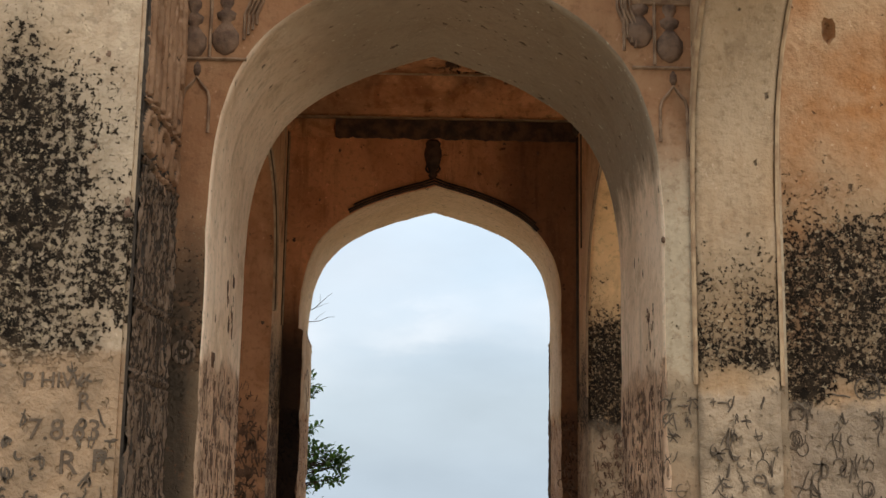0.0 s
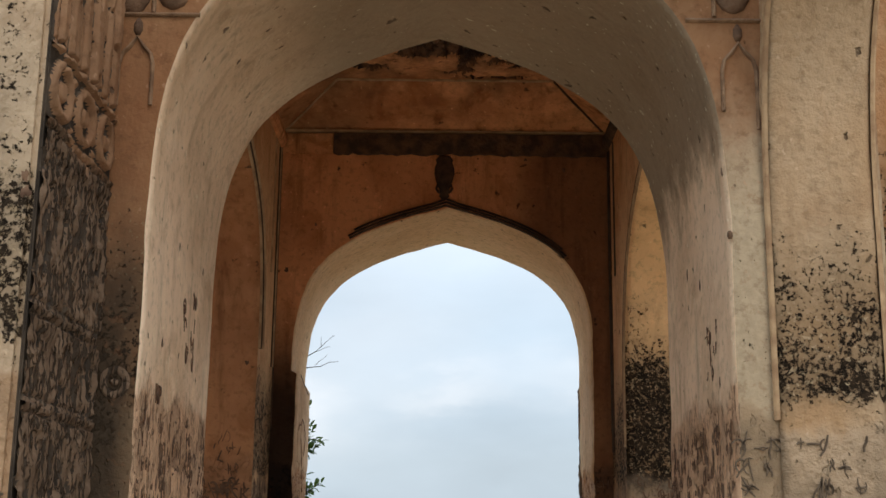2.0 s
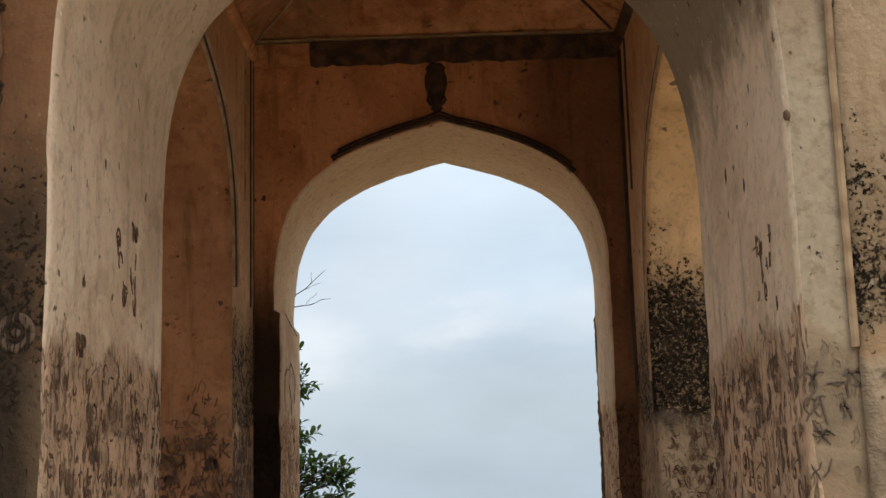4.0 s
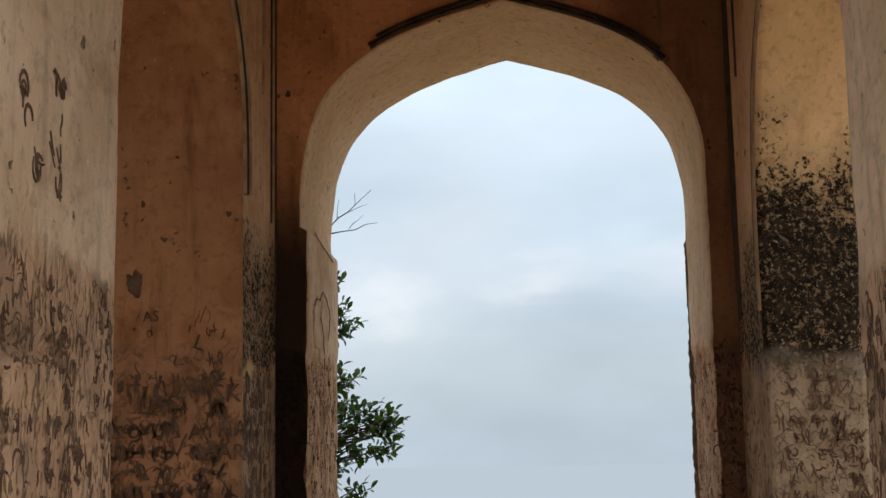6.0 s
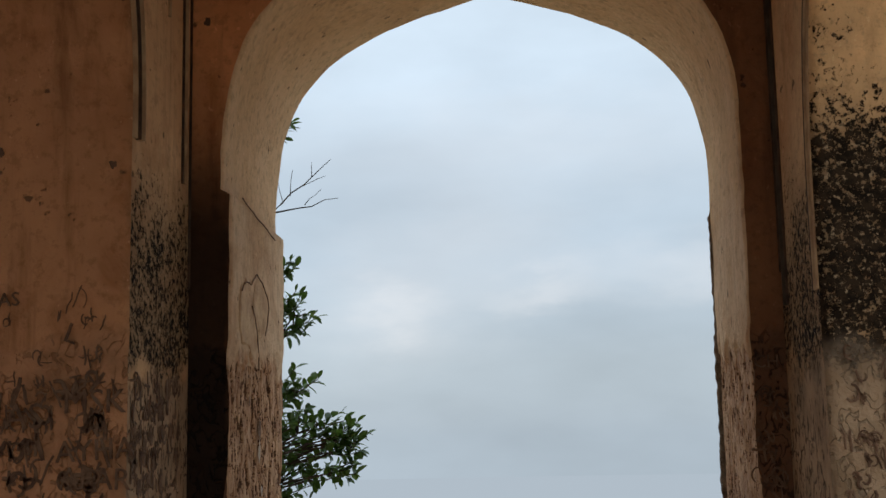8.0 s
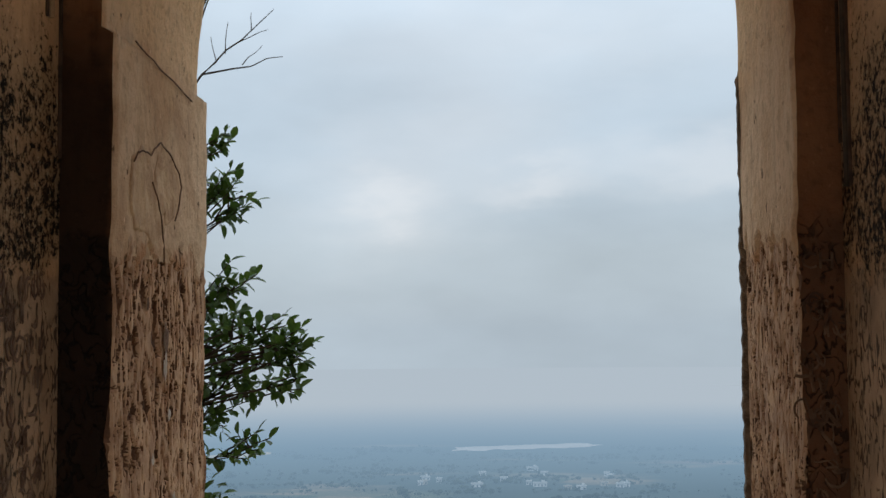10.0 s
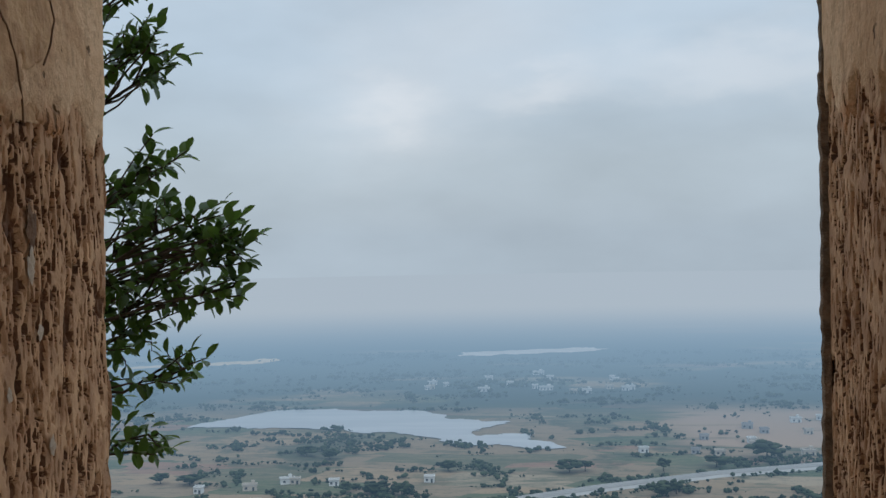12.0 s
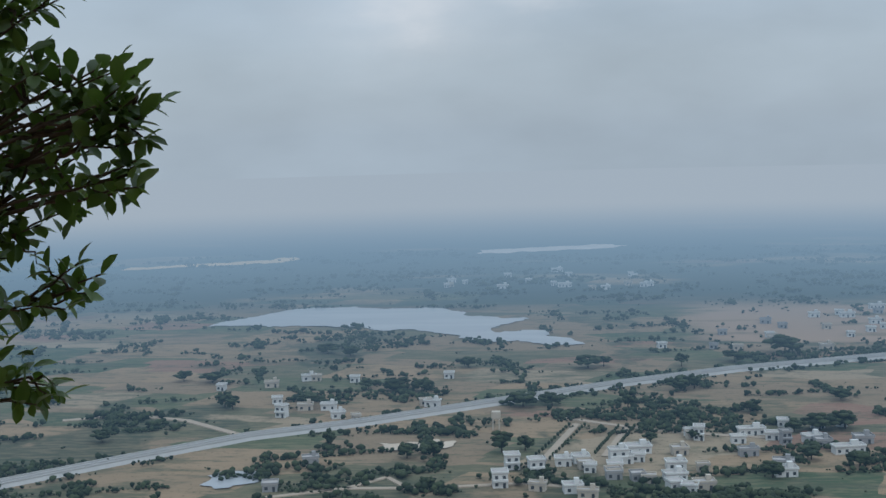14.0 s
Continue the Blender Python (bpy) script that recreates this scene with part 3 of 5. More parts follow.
def cornice(name, x0, x1, parent, mat, y=BY0, z0=3.43, z1=3.54, out=0.03):
    """A ragged band of old stucco under the ceiling of a wall that faces -y."""
    bm = bmesh.new()
    n = max(6, int((x1 - x0) / 0.025))
    lo, hi, lob, hib = [], [], [], []
    for i in range(n + 1):
        x = x0 + (x1 - x0) * i / n
        dz = 0.02 * noise.noise(Vector((x * 14, 1, 0))) + 0.012 * noise.noise(Vector((x * 41, 5, 0)))
        lo.append(bm.verts.new((x, y - out * 0.6, z0 + dz)))
        hi.append(bm.verts.new((x, y - out, z1)))
        lob.append(bm.verts.new((x, y, z0 + dz)))
        hib.append(bm.verts.new((x, y, z1)))
    for a in range(n):
        bm.faces.new((lo[a], lo[a + 1], hi[a + 1], hi[a]))
        bm.faces.new((lob[a], lob[a + 1], lo[a + 1], lo[a]))
        bm.faces.new((hi[a], hi[a + 1], hib[a + 1], hib[a]))
    bm.faces.new((lo[0], hi[0], hib[0], lob[0]))
    bm.faces.new((lo[n], lob[n], hib[n], hi[n]))
    bmesh.ops.recalc_face_normals(bm, faces=bm.faces[:])
    return part(name, bm, mat, parent)


M_CORNICE = plain("smoked_cornice", (0.05, 0.03, 0.019), (0.13, 0.068, 0.036), 14, bump=0.8)
cornice("cornice", -0.58, 0.845, wall_b, M_CORNICE)
cornice("cornice_stub", -0.845, -0.585, wall_b, M_CEIL, out=0.018)
part("cornice_fillet", ribbon([(-0.845, BY0, 3.552), (0.845, BY0, 3.552)], 0.014, 0.042, (0, -1, 0)), M_BEAD, wall_b)
for sx, wall in ((-1, wall_l), (1, wall_r)):
    x = sx * 0.85
    for nm, pts, w, h, mat in (("cornice", [(x, 4.82, 3.50), (x, 7.0, 3.50)], 0.09, 0.03, M_CORNICE if sx > 0 else M_CEIL),
                               ("corner_bead", [(x, 6.80, 2.75), (x, 6.80, 3.44)], 0.010, 0.008, M_BEAD if sx < 0 else M_RECESS),
                               ("corner_bead", [(x, 6.96, 2.3 if sx < 0 else 1.9), (x, 6.96, 3.44)], 0.014, 0.012, M_BEAD if sx < 0 else M_RECESS),
                               ("corner_groove", [(x, 6.945, 2.3 if sx < 0 else 1.9), (x, 6.945, 3.44)], 0.012, 0.006, M_MOULD),
                               ("corner_groove", [(x, 7.022, 2.0), (x, 7.022, 3.44)], 0.014, 0.006, M_MOULD)):
        part(nm, ribbon(pts, w, h, (-sx, 0, 0)), mat, wall)

# dark ribs on the hips of the cove and round its flat panel
for a, b in (((0.85, BY0, 3.545), (0.545, BY0 - 0.305, 3.735)), ((-0.85, BY0, 3.545), (-0.545, BY0 - 0.305, 3.735)), ((-0.545, BY0 - 0.305, 3.735), (0.545, BY0 - 0.305, 3.735))):
    line = [Vector(a).lerp(Vector(b), k / 24) for k in range(25)]
    line = [p + 0.35 * Vector((0, 0, 1)) * 0.01 * noise.noise(p * 9) for p in line]
    part("cove_rib", ribbon(line, 0.016, 0.010, (0, 0, -1)), M_MOULD if a[0] > 0 else M_BEAD, ceiling)

# stucco panels in the spandrels of the front wall
M_STUCCO = plain("brown_stucco_relief", (0.085, 0.045, 0.026), (0.19, 0.105, 0.06), 16, bump=0.6)
M_RIB = plain("buff_stucco_rib", (0.17, 0.092, 0.05), (0.30, 0.175, 0.098), 20, bump=0.6)
VASE = [(0, 0.006), (0.012, 0.03), (0.04, 0.046), (0.075, 0.046), (0.10, 0.028), (0.118, 0.014), (0.13, 0.03), (0.15, 0.034), (0.165, 0.012), (0.185, 0.024), (0.205, 0.024), (0.225, 0.006)]
for sx in (-1, 1):
    for ux, uz in ((0.845, 2.86), (0.735, 2.875)) if sx < 0 else ((0.79, 2.88), (0.685, 2.93)):
        part("vase_relief", lathe_relief(VASE, sx * ux, uz, FY0, 0.4), M_STUCCO, wall_a, smooth=True)
        niche = [(sx * ux - 0.052, FY0, uz - 0.01), (sx * ux - 0.052, FY0, uz + 0.23)]
        part("panel_rib", ribbon(niche, 0.012, 0.012, (0, -1, 0)), M_RIB, wall_a)
    part("panel_rib", ribbon([(sx * 0.90, FY0, 2.86), (sx * 0.66, FY0, 2.86)], 0.012, 0.010, (0, -1, 0)), M_RIB, wall_a)
    part("panel_rib", ribbon([(sx * 0.90, FY0, 3.105), (sx * 0.66, FY0, 3.105)], 0.04, 0.014, (0, -1, 0)), M_RIB, wall_a)
    cx = -0.826 if sx < 0 else 0.80
    ogee = [(cx - 0.046, 2.60), (cx - 0.046, 2.715), (cx - 0.039, 2.745), (cx - 0.018, 2.768), (cx, 2.795), (cx + 0.018, 2.768), (cx + 0.039, 2.745), (cx + 0.046, 2.715), (cx + 0.046, 2.60 if sx < 0 else 2.55)]
    part("niche_rib", ribbon([(x, FY0, z) for x, z in ogee], 0.011, 0.010, (0, -1, 0)), M_RIB, wall_a)
    part("niche_bud", lathe_relief([(0, 0.006), (0.015, 0.013), (0.035, 0.012), (0.05, 0.003)], cx, 2.80, FY0, 0.6, 8), M_STUCCO, wall_a, smooth=True)
    for k in range(4):
        x = sx * (0.672 - 0.014 * k)
        part("fluted_rib", ribbon([(x, FY0, 2.93 + 0.018 * k), (x, FY0, 3.02), (x + sx * -0.02, FY0, 3.07), (x - sx * 0.02, FY0, 3.12)], 0.010, 0.014, (0, -1, 0)), M_RIB, wall_a)

# carved flank of the pier: worn stucco relief in tiers
flank = bpy.data.objects["pier_flank"]
TIERS = (1.748, 1.958, 2.378, 2.552)


def step_up(v, a, b):
    t = min(1.0, max(0.0, (v - a) / (b - a)))
    return t * t * (3 - 2 * t)


def carving(y, z):
    """Height of the relief: fluted pilasters above, a tier of oval bosses, worn niches and flutes below."""
    nn = noise.noise
    wear = 0.5 + 0.5 * nn(Vector((y * 9, z * 4, 3)))
    y += 0.004 * nn(Vector((y * 20, z * 9, 1)))
    z += 0.004 * nn(Vector((y * 12, z * 12, 8)))
    u = (y - 3.40) / 0.55
    h = 0.0
    if z > TIERS[3]:
        for c, w in ((0.10, 0.05), (0.27, 0.075), (0.42, 0.03), (0.60, 0.085), (0.76, 0.03), (0.90, 0.05)):
            h = max(h, 0.024 * (1 - step_up(abs(u - c), w * 0.55, w)))
            h = max(h, 0.012 * (1 - step_up(abs(abs(u - c) - w * 1.35), 0.008, 0.02)))
    elif z > TIERS[2]:
        mid = (TIERS[2] + TIERS[3]) / 2
        for c in (0.16, 0.50, 0.84):
            r = math.hypot((u - c) / 0.13, (z - mid) / 0.072)
            h = max(h, 0.022 * (1 - step_up(abs(r - 0.85), 0.10, 0.24)), 0.018 * (1 - step_up(r, 0.25, 0.45)))
        for c in (0.33, 0.67):
            h = max(h, 0.016 * (1 - step_up(abs(u - c), 0.012, 0.03)) * (0.6 + 0.4 * math.sin(z * 150)))
    else:
        k = 0 if z > TIERS[1] else (1 if z > TIERS[0] else 2)
        top = (TIERS[2], TIERS[1], TIERS[0])[k] - 0.05
        for c in (0.17, 0.5, 0.83):
            arch = top - 0.9 * abs(u - c) ** 1.5
            inside = step_up(arch - z, -0.01, 0.015) * (1 - step_up(abs(u - c), 0.09, 0.12))
            h = max(h, 0.016 * (1 - inside) * (1 - 0.5 * step_up(abs(u - c), 0.13, 0.165)))
            h = max(h, 0.014 * (1 - step_up(abs(u - c), 0.018, 0.045)) * step_up(arch - z, 0.03, 0.06))
        h += 0.013 * nn(Vector((y * 50, z * 17, k))) + 0.008 * nn(Vector((y * 120, z * 50, k)))
    for b in TIERS:
        h = max(h, 0.022 * (1 - step_up(abs(z - b), 0.002, 0.007)) * (0.75 + 0.25 * wear))
        h = min(h, 0.006 + 0.021 * step_up(abs(abs(z - b) - 0.017), 0.002, 0.008)) if abs(z - b) > 0.011 else h
    hole = nn(Vector((y * 26, z * 13, 20)))
    h -= 0.02 * step_up(hole, 0.34, 0.46)
    return h * (0.6 + 0.4 * wear) + 0.003 * nn(Vector((y * 60, z * 60, 5)))


def carved_panel():
    y0, y1, z0, z1 = 3.404, 3.949, 0.9, 3.5
    ny, nz = 150, 560
    V = [(-0.876 + carving(y0 + (y1 - y0) * i / ny, z0 + (z1 - z0) * j / nz), y0 + (y1 - y0) * i / ny, z0 + (z1 - z0) * j / nz) for j in range(nz + 1) for i in range(ny + 1)]
    F = [(j * (ny + 1) + i, j * (ny + 1) + i + 1, (j + 1) * (ny + 1) + i + 1, (j + 1) * (ny + 1) + i) for j in range(nz) for i in range(ny)]
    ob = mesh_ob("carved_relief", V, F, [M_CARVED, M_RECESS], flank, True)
    # low faces take the dark material: shade painted into the hollows
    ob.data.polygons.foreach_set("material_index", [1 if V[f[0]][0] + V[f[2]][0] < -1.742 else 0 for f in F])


carved_panel()

# a worn plaster rosette beside it
ring = [(-0.823 + 0.030 * math.cos(k * math.pi / 16), FY0, 1.857 + 0.032 * math.sin(k * math.pi / 16)) for k in range(33)]
part("rosette_ring", ribbon(ring, 0.020, 0.004, (0, -1, 0)), M_CARVED, wall_a, smooth=True)
part("rosette_bud", lathe_relief([(0, 0.003), (0.006, 0.010), (0.014, 0.010), (0.02, 0.003)], -0.823, 1.847, FY0, 0.8, 8), M_CARVED, wall_a, smooth=True)

# cracks and slots in the outer arch's jamb
for pts in ([(7.156, 2.008), (7.19, 2.033), (7.249, 2.046), (7.299, 2.043), (7.345, 2.07), (7.39, 2.085), (7.46, 2.074), (7.519, 2.05), (7.571, 2.028), (7.59, 1.995), (7.572, 1.948), (7.515, 1.886)],
            [(7.313, 1.975), (7.366, 1.936), (7.401, 1.889), (7.416, 1.833), (7.425, 1.768)],
            [(7.16, 2.29), (7.375, 2.27), (7.547, 2.262), (7.76, 2.24)]):
    fine = []
    for a, b in zip(pts, pts[1:]):
        for k in range(4):
            t = k / 4
            y, z = a[0] + (b[0] - a[0]) * t, a[1] + (b[1] - a[1]) * t
            fine.append((-0.7195 - 0.0337 * (y - BY0), y + 0.006 * noise.noise(Vector((y * 30, z * 30, 3))), z + 0.006 * noise.noise(Vector((y * 30, z * 30, 9)))))
    part("crack", ribbon(fine, 0.0042, 0.003, (1, 0, 0)), M_CUT, wall_b)
M_FLAKE = plain("flaked_undercoat", (0.60, 0.385, 0.215), (0.43, 0.255, 0.135), 16, bump=0.8, dist=0.008)


def flaked_lobes():
    """Two lobes where the top coat has come off and left a rough undercoat."""
    V, F = [], []
    ny, nz = 120, 90
    for j in range(nz + 1):
        z = 1.79 + 0.31 * j / nz
        for i in range(ny + 1):
            y = 7.11 + 0.49 * i / ny
            m = max(1 - math.hypot((y - 7.24) / 0.11, (z - 1.94) / 0.115), 1 - math.hypot((y - 7.45) / 0.12, (z - 1.98) / 0.095), 0.9 - abs(y - 7.33) / 0.11 if z < 1.93 else -1)
            m += 0.35 * noise.noise(Vector((y * 22, z * 22, 2))) - max(0.0, 1.86 - z) * 22
            h = -0.006 + 0.010 * min(1.0, max(0.0, m * 9 + 0.3)) + 0.005 * noise.noise(Vector((y * 30, z * 17, 5))) * min(1.0, max(0.0, m * 4))
            V.append((-0.724 - 0.0337 * (y - BY0) + h, y, z))
    for j in range(nz):
        for i in range(ny):
            k = j * (ny + 1) + i
            F.append((k, k + ny + 1, k + ny + 2, k + 1))
    mesh_ob("flaked_undercoat", V, F, M_FLAKE, wall_b, True)


flaked_lobes()

# ---- scratched writing that can be read ----


def graffiti(text, size, m, parent, mat=None, bold=0.0):
    cu = bpy.data.curves.new("graffiti", "FONT")
    cu.body, cu.size, cu.extrude, cu.offset = text, size, 0.002, bold
    cu.align_x, cu.resolution_u = "CENTER", 2
    tmp = new("graffiti", cu)
    me = bpy.data.meshes.new_from_object(tmp.evaluated_get(bpy.context.evaluated_depsgraph_get()))
    bpy.data.objects.remove(tmp)
    ob = new("graffiti", me)
    me.materials.clear()
    me.materials.append(mat or M_CUT)
    ob.matrix_basis = m
    adopt(ob, parent)
    return ob


def on_south(x, y, z, lean=0):
    return pose(x, y - 0.0015, z, 90, 0, 0) @ pose(0, 0, 0, 0, 0, lean)


def on_west_jamb(x, y, z, lean=0):
    return pose(x + 0.002, y, z, 90, 0, 90) @ pose(0, 0, 0, 0, 0, lean)


def on_east_jamb(x, y, z, lean=0):
    return pose(x - 0.002, y, z, 90, 0, -90) @ pose(0, 0, 0, 0, 0, lean)


def front_jamb(side, y, z, lean=0, lift=0.002):
    """On the splayed jambs of the front arch, side -1 or 1."""
    x = 0.757 + 0.0387 * (y - FY0) - lift
    return pose(A_X + side * x, y, z, 90, 0, 92.2 if side < 0 else -92.2) @ pose(0, 0, 0, 0, 0, lean)


def outer_jamb(side, y, z, lean=0, lift=0.0):
    """On the splayed jambs of the outer arch, side -1 or 1."""
    x = (0.724 if side < 0 else 0.752) + 0.0337 * (y - BY0) + 0.003 - lift
    return pose(side * x, y, z, 90, 0, 91.93 if side < 0 else -91.93) @ pose(0, 0, 0, 0, 0, lean)


def scribbles(m, parent, width, height, mat, count, size, seed, thick=0.0045, lean=0.35):
    """Unreadable scratched strokes in rough rows over a width x height field: short bars and hooks, 1.5 mm proud."""
    rng = random.Random(seed)
    V, F = [], []

    def stroke(pts, w):
        i = len(V)
        for n, (a, b) in enumerate(pts):
            q, o = pts[min(n + 1, len(pts) - 1)], pts[max(0, n - 1)]
            d = Vector((q[0] - o[0], q[1] - o[1])).normalized()
            k = w * (0.55 + 0.45 * math.sin(math.pi * (n + 0.6) / len(pts)))
            for side, h in ((-0.5, 0.0), (-0.3, 0.0016), (0.3, 0.0016), (0.5, 0.0)):
                V.append((a - d.y * side * k, b + d.x * side * k, h))
        for n in range(len(pts) - 1):
            for c in range(3):
                a = i + 4 * n + c
                F.append((a, a + 1, a + 5, a + 4))

    for _ in range(count):
        x, y = rng.uniform(0, width), height * rng.random() ** 1.25
        y = round(y / (size * 1.15)) * size * 1.15 + rng.gauss(0, size * 0.15)
        s0 = size * rng.uniform(0.55, 1.25)
        for _ in range(rng.choice((1, 2, 2, 3))):
            kind, ox, oy = rng.random(), rng.uniform(-0.3, 0.3) * s0, rng.uniform(-0.2, 0.2) * s0
            if kind < 0.45:
                t = rng.gauss(0, lean)
                pts = [(x + ox + t * s0 * (k / 3 - 0.5) + rng.gauss(0, 0.002), y + oy + s0 * (k / 3 - 0.5)) for k in range(4)]
            elif kind < 0.62:
                pts = [(x + ox + s0 * 0.7 * (k / 3 - 0.5), y + oy + rng.gauss(0, 0.003)) for k in range(4)]
            else:
                a0, sweep, r = rng.uniform(0, 6.28), rng.uniform(2.0, 4.8) * rng.choice((-1, 1)), s0 * rng.uniform(0.22, 0.42)
                pts = [(x + ox + r * math.cos(a0 + sweep * k / 7), y + oy + r * 1.25 * math.sin(a0 + sweep * k / 7)) for k in range(8)]
            stroke(pts, thick * rng.uniform(0.6, 1.5))
    ob = mesh_ob("scratch_marks", V, F, mat)
    ob.matrix_basis = m
    adopt(ob, parent)
    return tagged(ob, kind="stuff")


pier = bpy.data.objects["pier"]
M_CUTPALE = plain("scratched_buff_groove", (0.095, 0.06, 0.036), (0.15, 0.095, 0.058), 30)
for text, size, x, z in (("7.8.63", 0.085, -1.035, 1.555), ("P HIW", 0.062, -1.075, 1.70), ("R", 0.095, -1.02, 1.462), ("P", 0.09, -0.934, 1.47), ("R", 0.07, -0.985, 1.64)):
    graffiti(text, size, on_south(x, 3.39, z), pier, M_CUTPALE, 0.0)
for text, size, x, z, lean in (("AS", 0.05, -1.155, 1.905, 4), ("L", 0.07, -1.0, 1.81, -20), ("MSK", 0.085, -0.93, 1.635, 0), ("AYHA", 0.075, -0.925, 1.52, 3),
                               ("AFAR", 0.075, -0.925, 1.45, -2), ("TAL", 0.05, -0.945, 1.70, 12), ("LAS", 0.09, -1.13, 1.60, 0)):
    graffiti(text, size, on_south(x, 6.5 - 0.002, z, lean), wall_l)
graffiti("RP", 0.075, front_jamb(-1, 4.205, 1.83), wall_a)
graffiti("CH", 0.05, on_south(0.795, BY0, 1.735), wall_b)
graffiti("212", 0.05, on_south(1.02, 6.548, 1.59), wall_r)
graffiti("B", 0.07, front_jamb(1, 4.56, 1.60, 0, -0.045), wall_a)


# ---- the shrub that grows from the outer face of the wall ----
def leaf_mat():
    k = Mat("fig_leaf")
    info = k.n("ShaderNodeNewGeometry").outputs["Random Per Island"]
    k.colour(k.mix(info, (0.016, 0.038, 0.010), (0.09, 0.155, 0.031)))
    k.b.inputs["Roughness"].default_value = 0.42
    k.b.inputs["Specular IOR Level"].default_value = 0.25
    k.b.inputs["Transmission Weight"].default_value = 0.0
    tr, mx = k.n("ShaderNodeBsdfTranslucent"), k.n("ShaderNodeMixShader")
    tr.inputs["Color"].default_value = (0.12, 0.21, 0.03, 1)
    mx.inputs[0].default_value = 0.22
    k.l(k.b.outputs[0], mx.inputs[1])
    k.l(tr.outputs[0], mx.inputs[2])
    k.l(mx.outputs[0], k.t.nodes["Material Output"].inputs["Surface"])
    return k.m


M_LEAF = leaf_mat()
M_BARK = plain("grey_bark", (0.05, 0.037, 0.026), (0.09, 0.066, 0.05), 25)


def tube(bm, pts, r0, r1, seg=7):
    rings = []
    pts = [Vector(p) for p in pts]
    for i, p in enumerate(pts):
        d = (pts[min(i + 1, len(pts) - 1)] - pts[max(0, i - 1)]).normalized()
        a = d.orthogonal().normalized()
        b = d.cross(a)
        r = r0 + (r1 - r0) * i / (len(pts) - 1)
        rings.append([bm.verts.new(p + (a * math.cos(2 * math.pi * k / seg) + b * math.sin(2 * math.pi * k / seg)) * r) for k in range(seg)])
    for a, b in zip(rings, rings[1:]):
        for k in range(seg):
            bm.faces.new((a[k], a[(k + 1) % seg], b[(k + 1) % seg], b[k]))
    bm.faces.new(rings[-1])


def bent(a, b, n, wob, seed):
    a, b = Vector(a), Vector(b)
    return [a.lerp(b, i / n) + noise.noise_vector(Vector((i * 0.7, seed, 1.3))) * wob * math.sin(math.pi * i / n) for i in range(n + 1)]


def add_leaf(V, F, at, way, up, size):
    """A pointed, slightly folded and drooping leaf."""
    way = way.normalized()
    side = way.cross(up).normalized()
    nrm = side.cross(way).normalized()
    i = len(V)
    w, rows = size * 0.27, ((0.0, 0.05), (0.2, 0.6), (0.5, 1.0), (0.8, 0.78), (1.0, 0.0))
    for t, k in rows:
        mid = at + way * size * t - nrm * size * 0.22 * t * t
        if t == 1.0:
            V.append(mid)
        else:
            V.extend((mid - side * w * k + nrm * w * 0.28 * k, mid, mid + side * w * k + nrm * w * 0.28 * k))
    for r in range(3):
        a = i + 3 * r
        F.extend(((a, a + 1, a + 4, a + 3), (a + 1, a + 2, a + 5, a + 4)))
    a = i + 9
    F.extend(((a, a + 1, i + 12), (a + 1, a + 2, i + 12)))


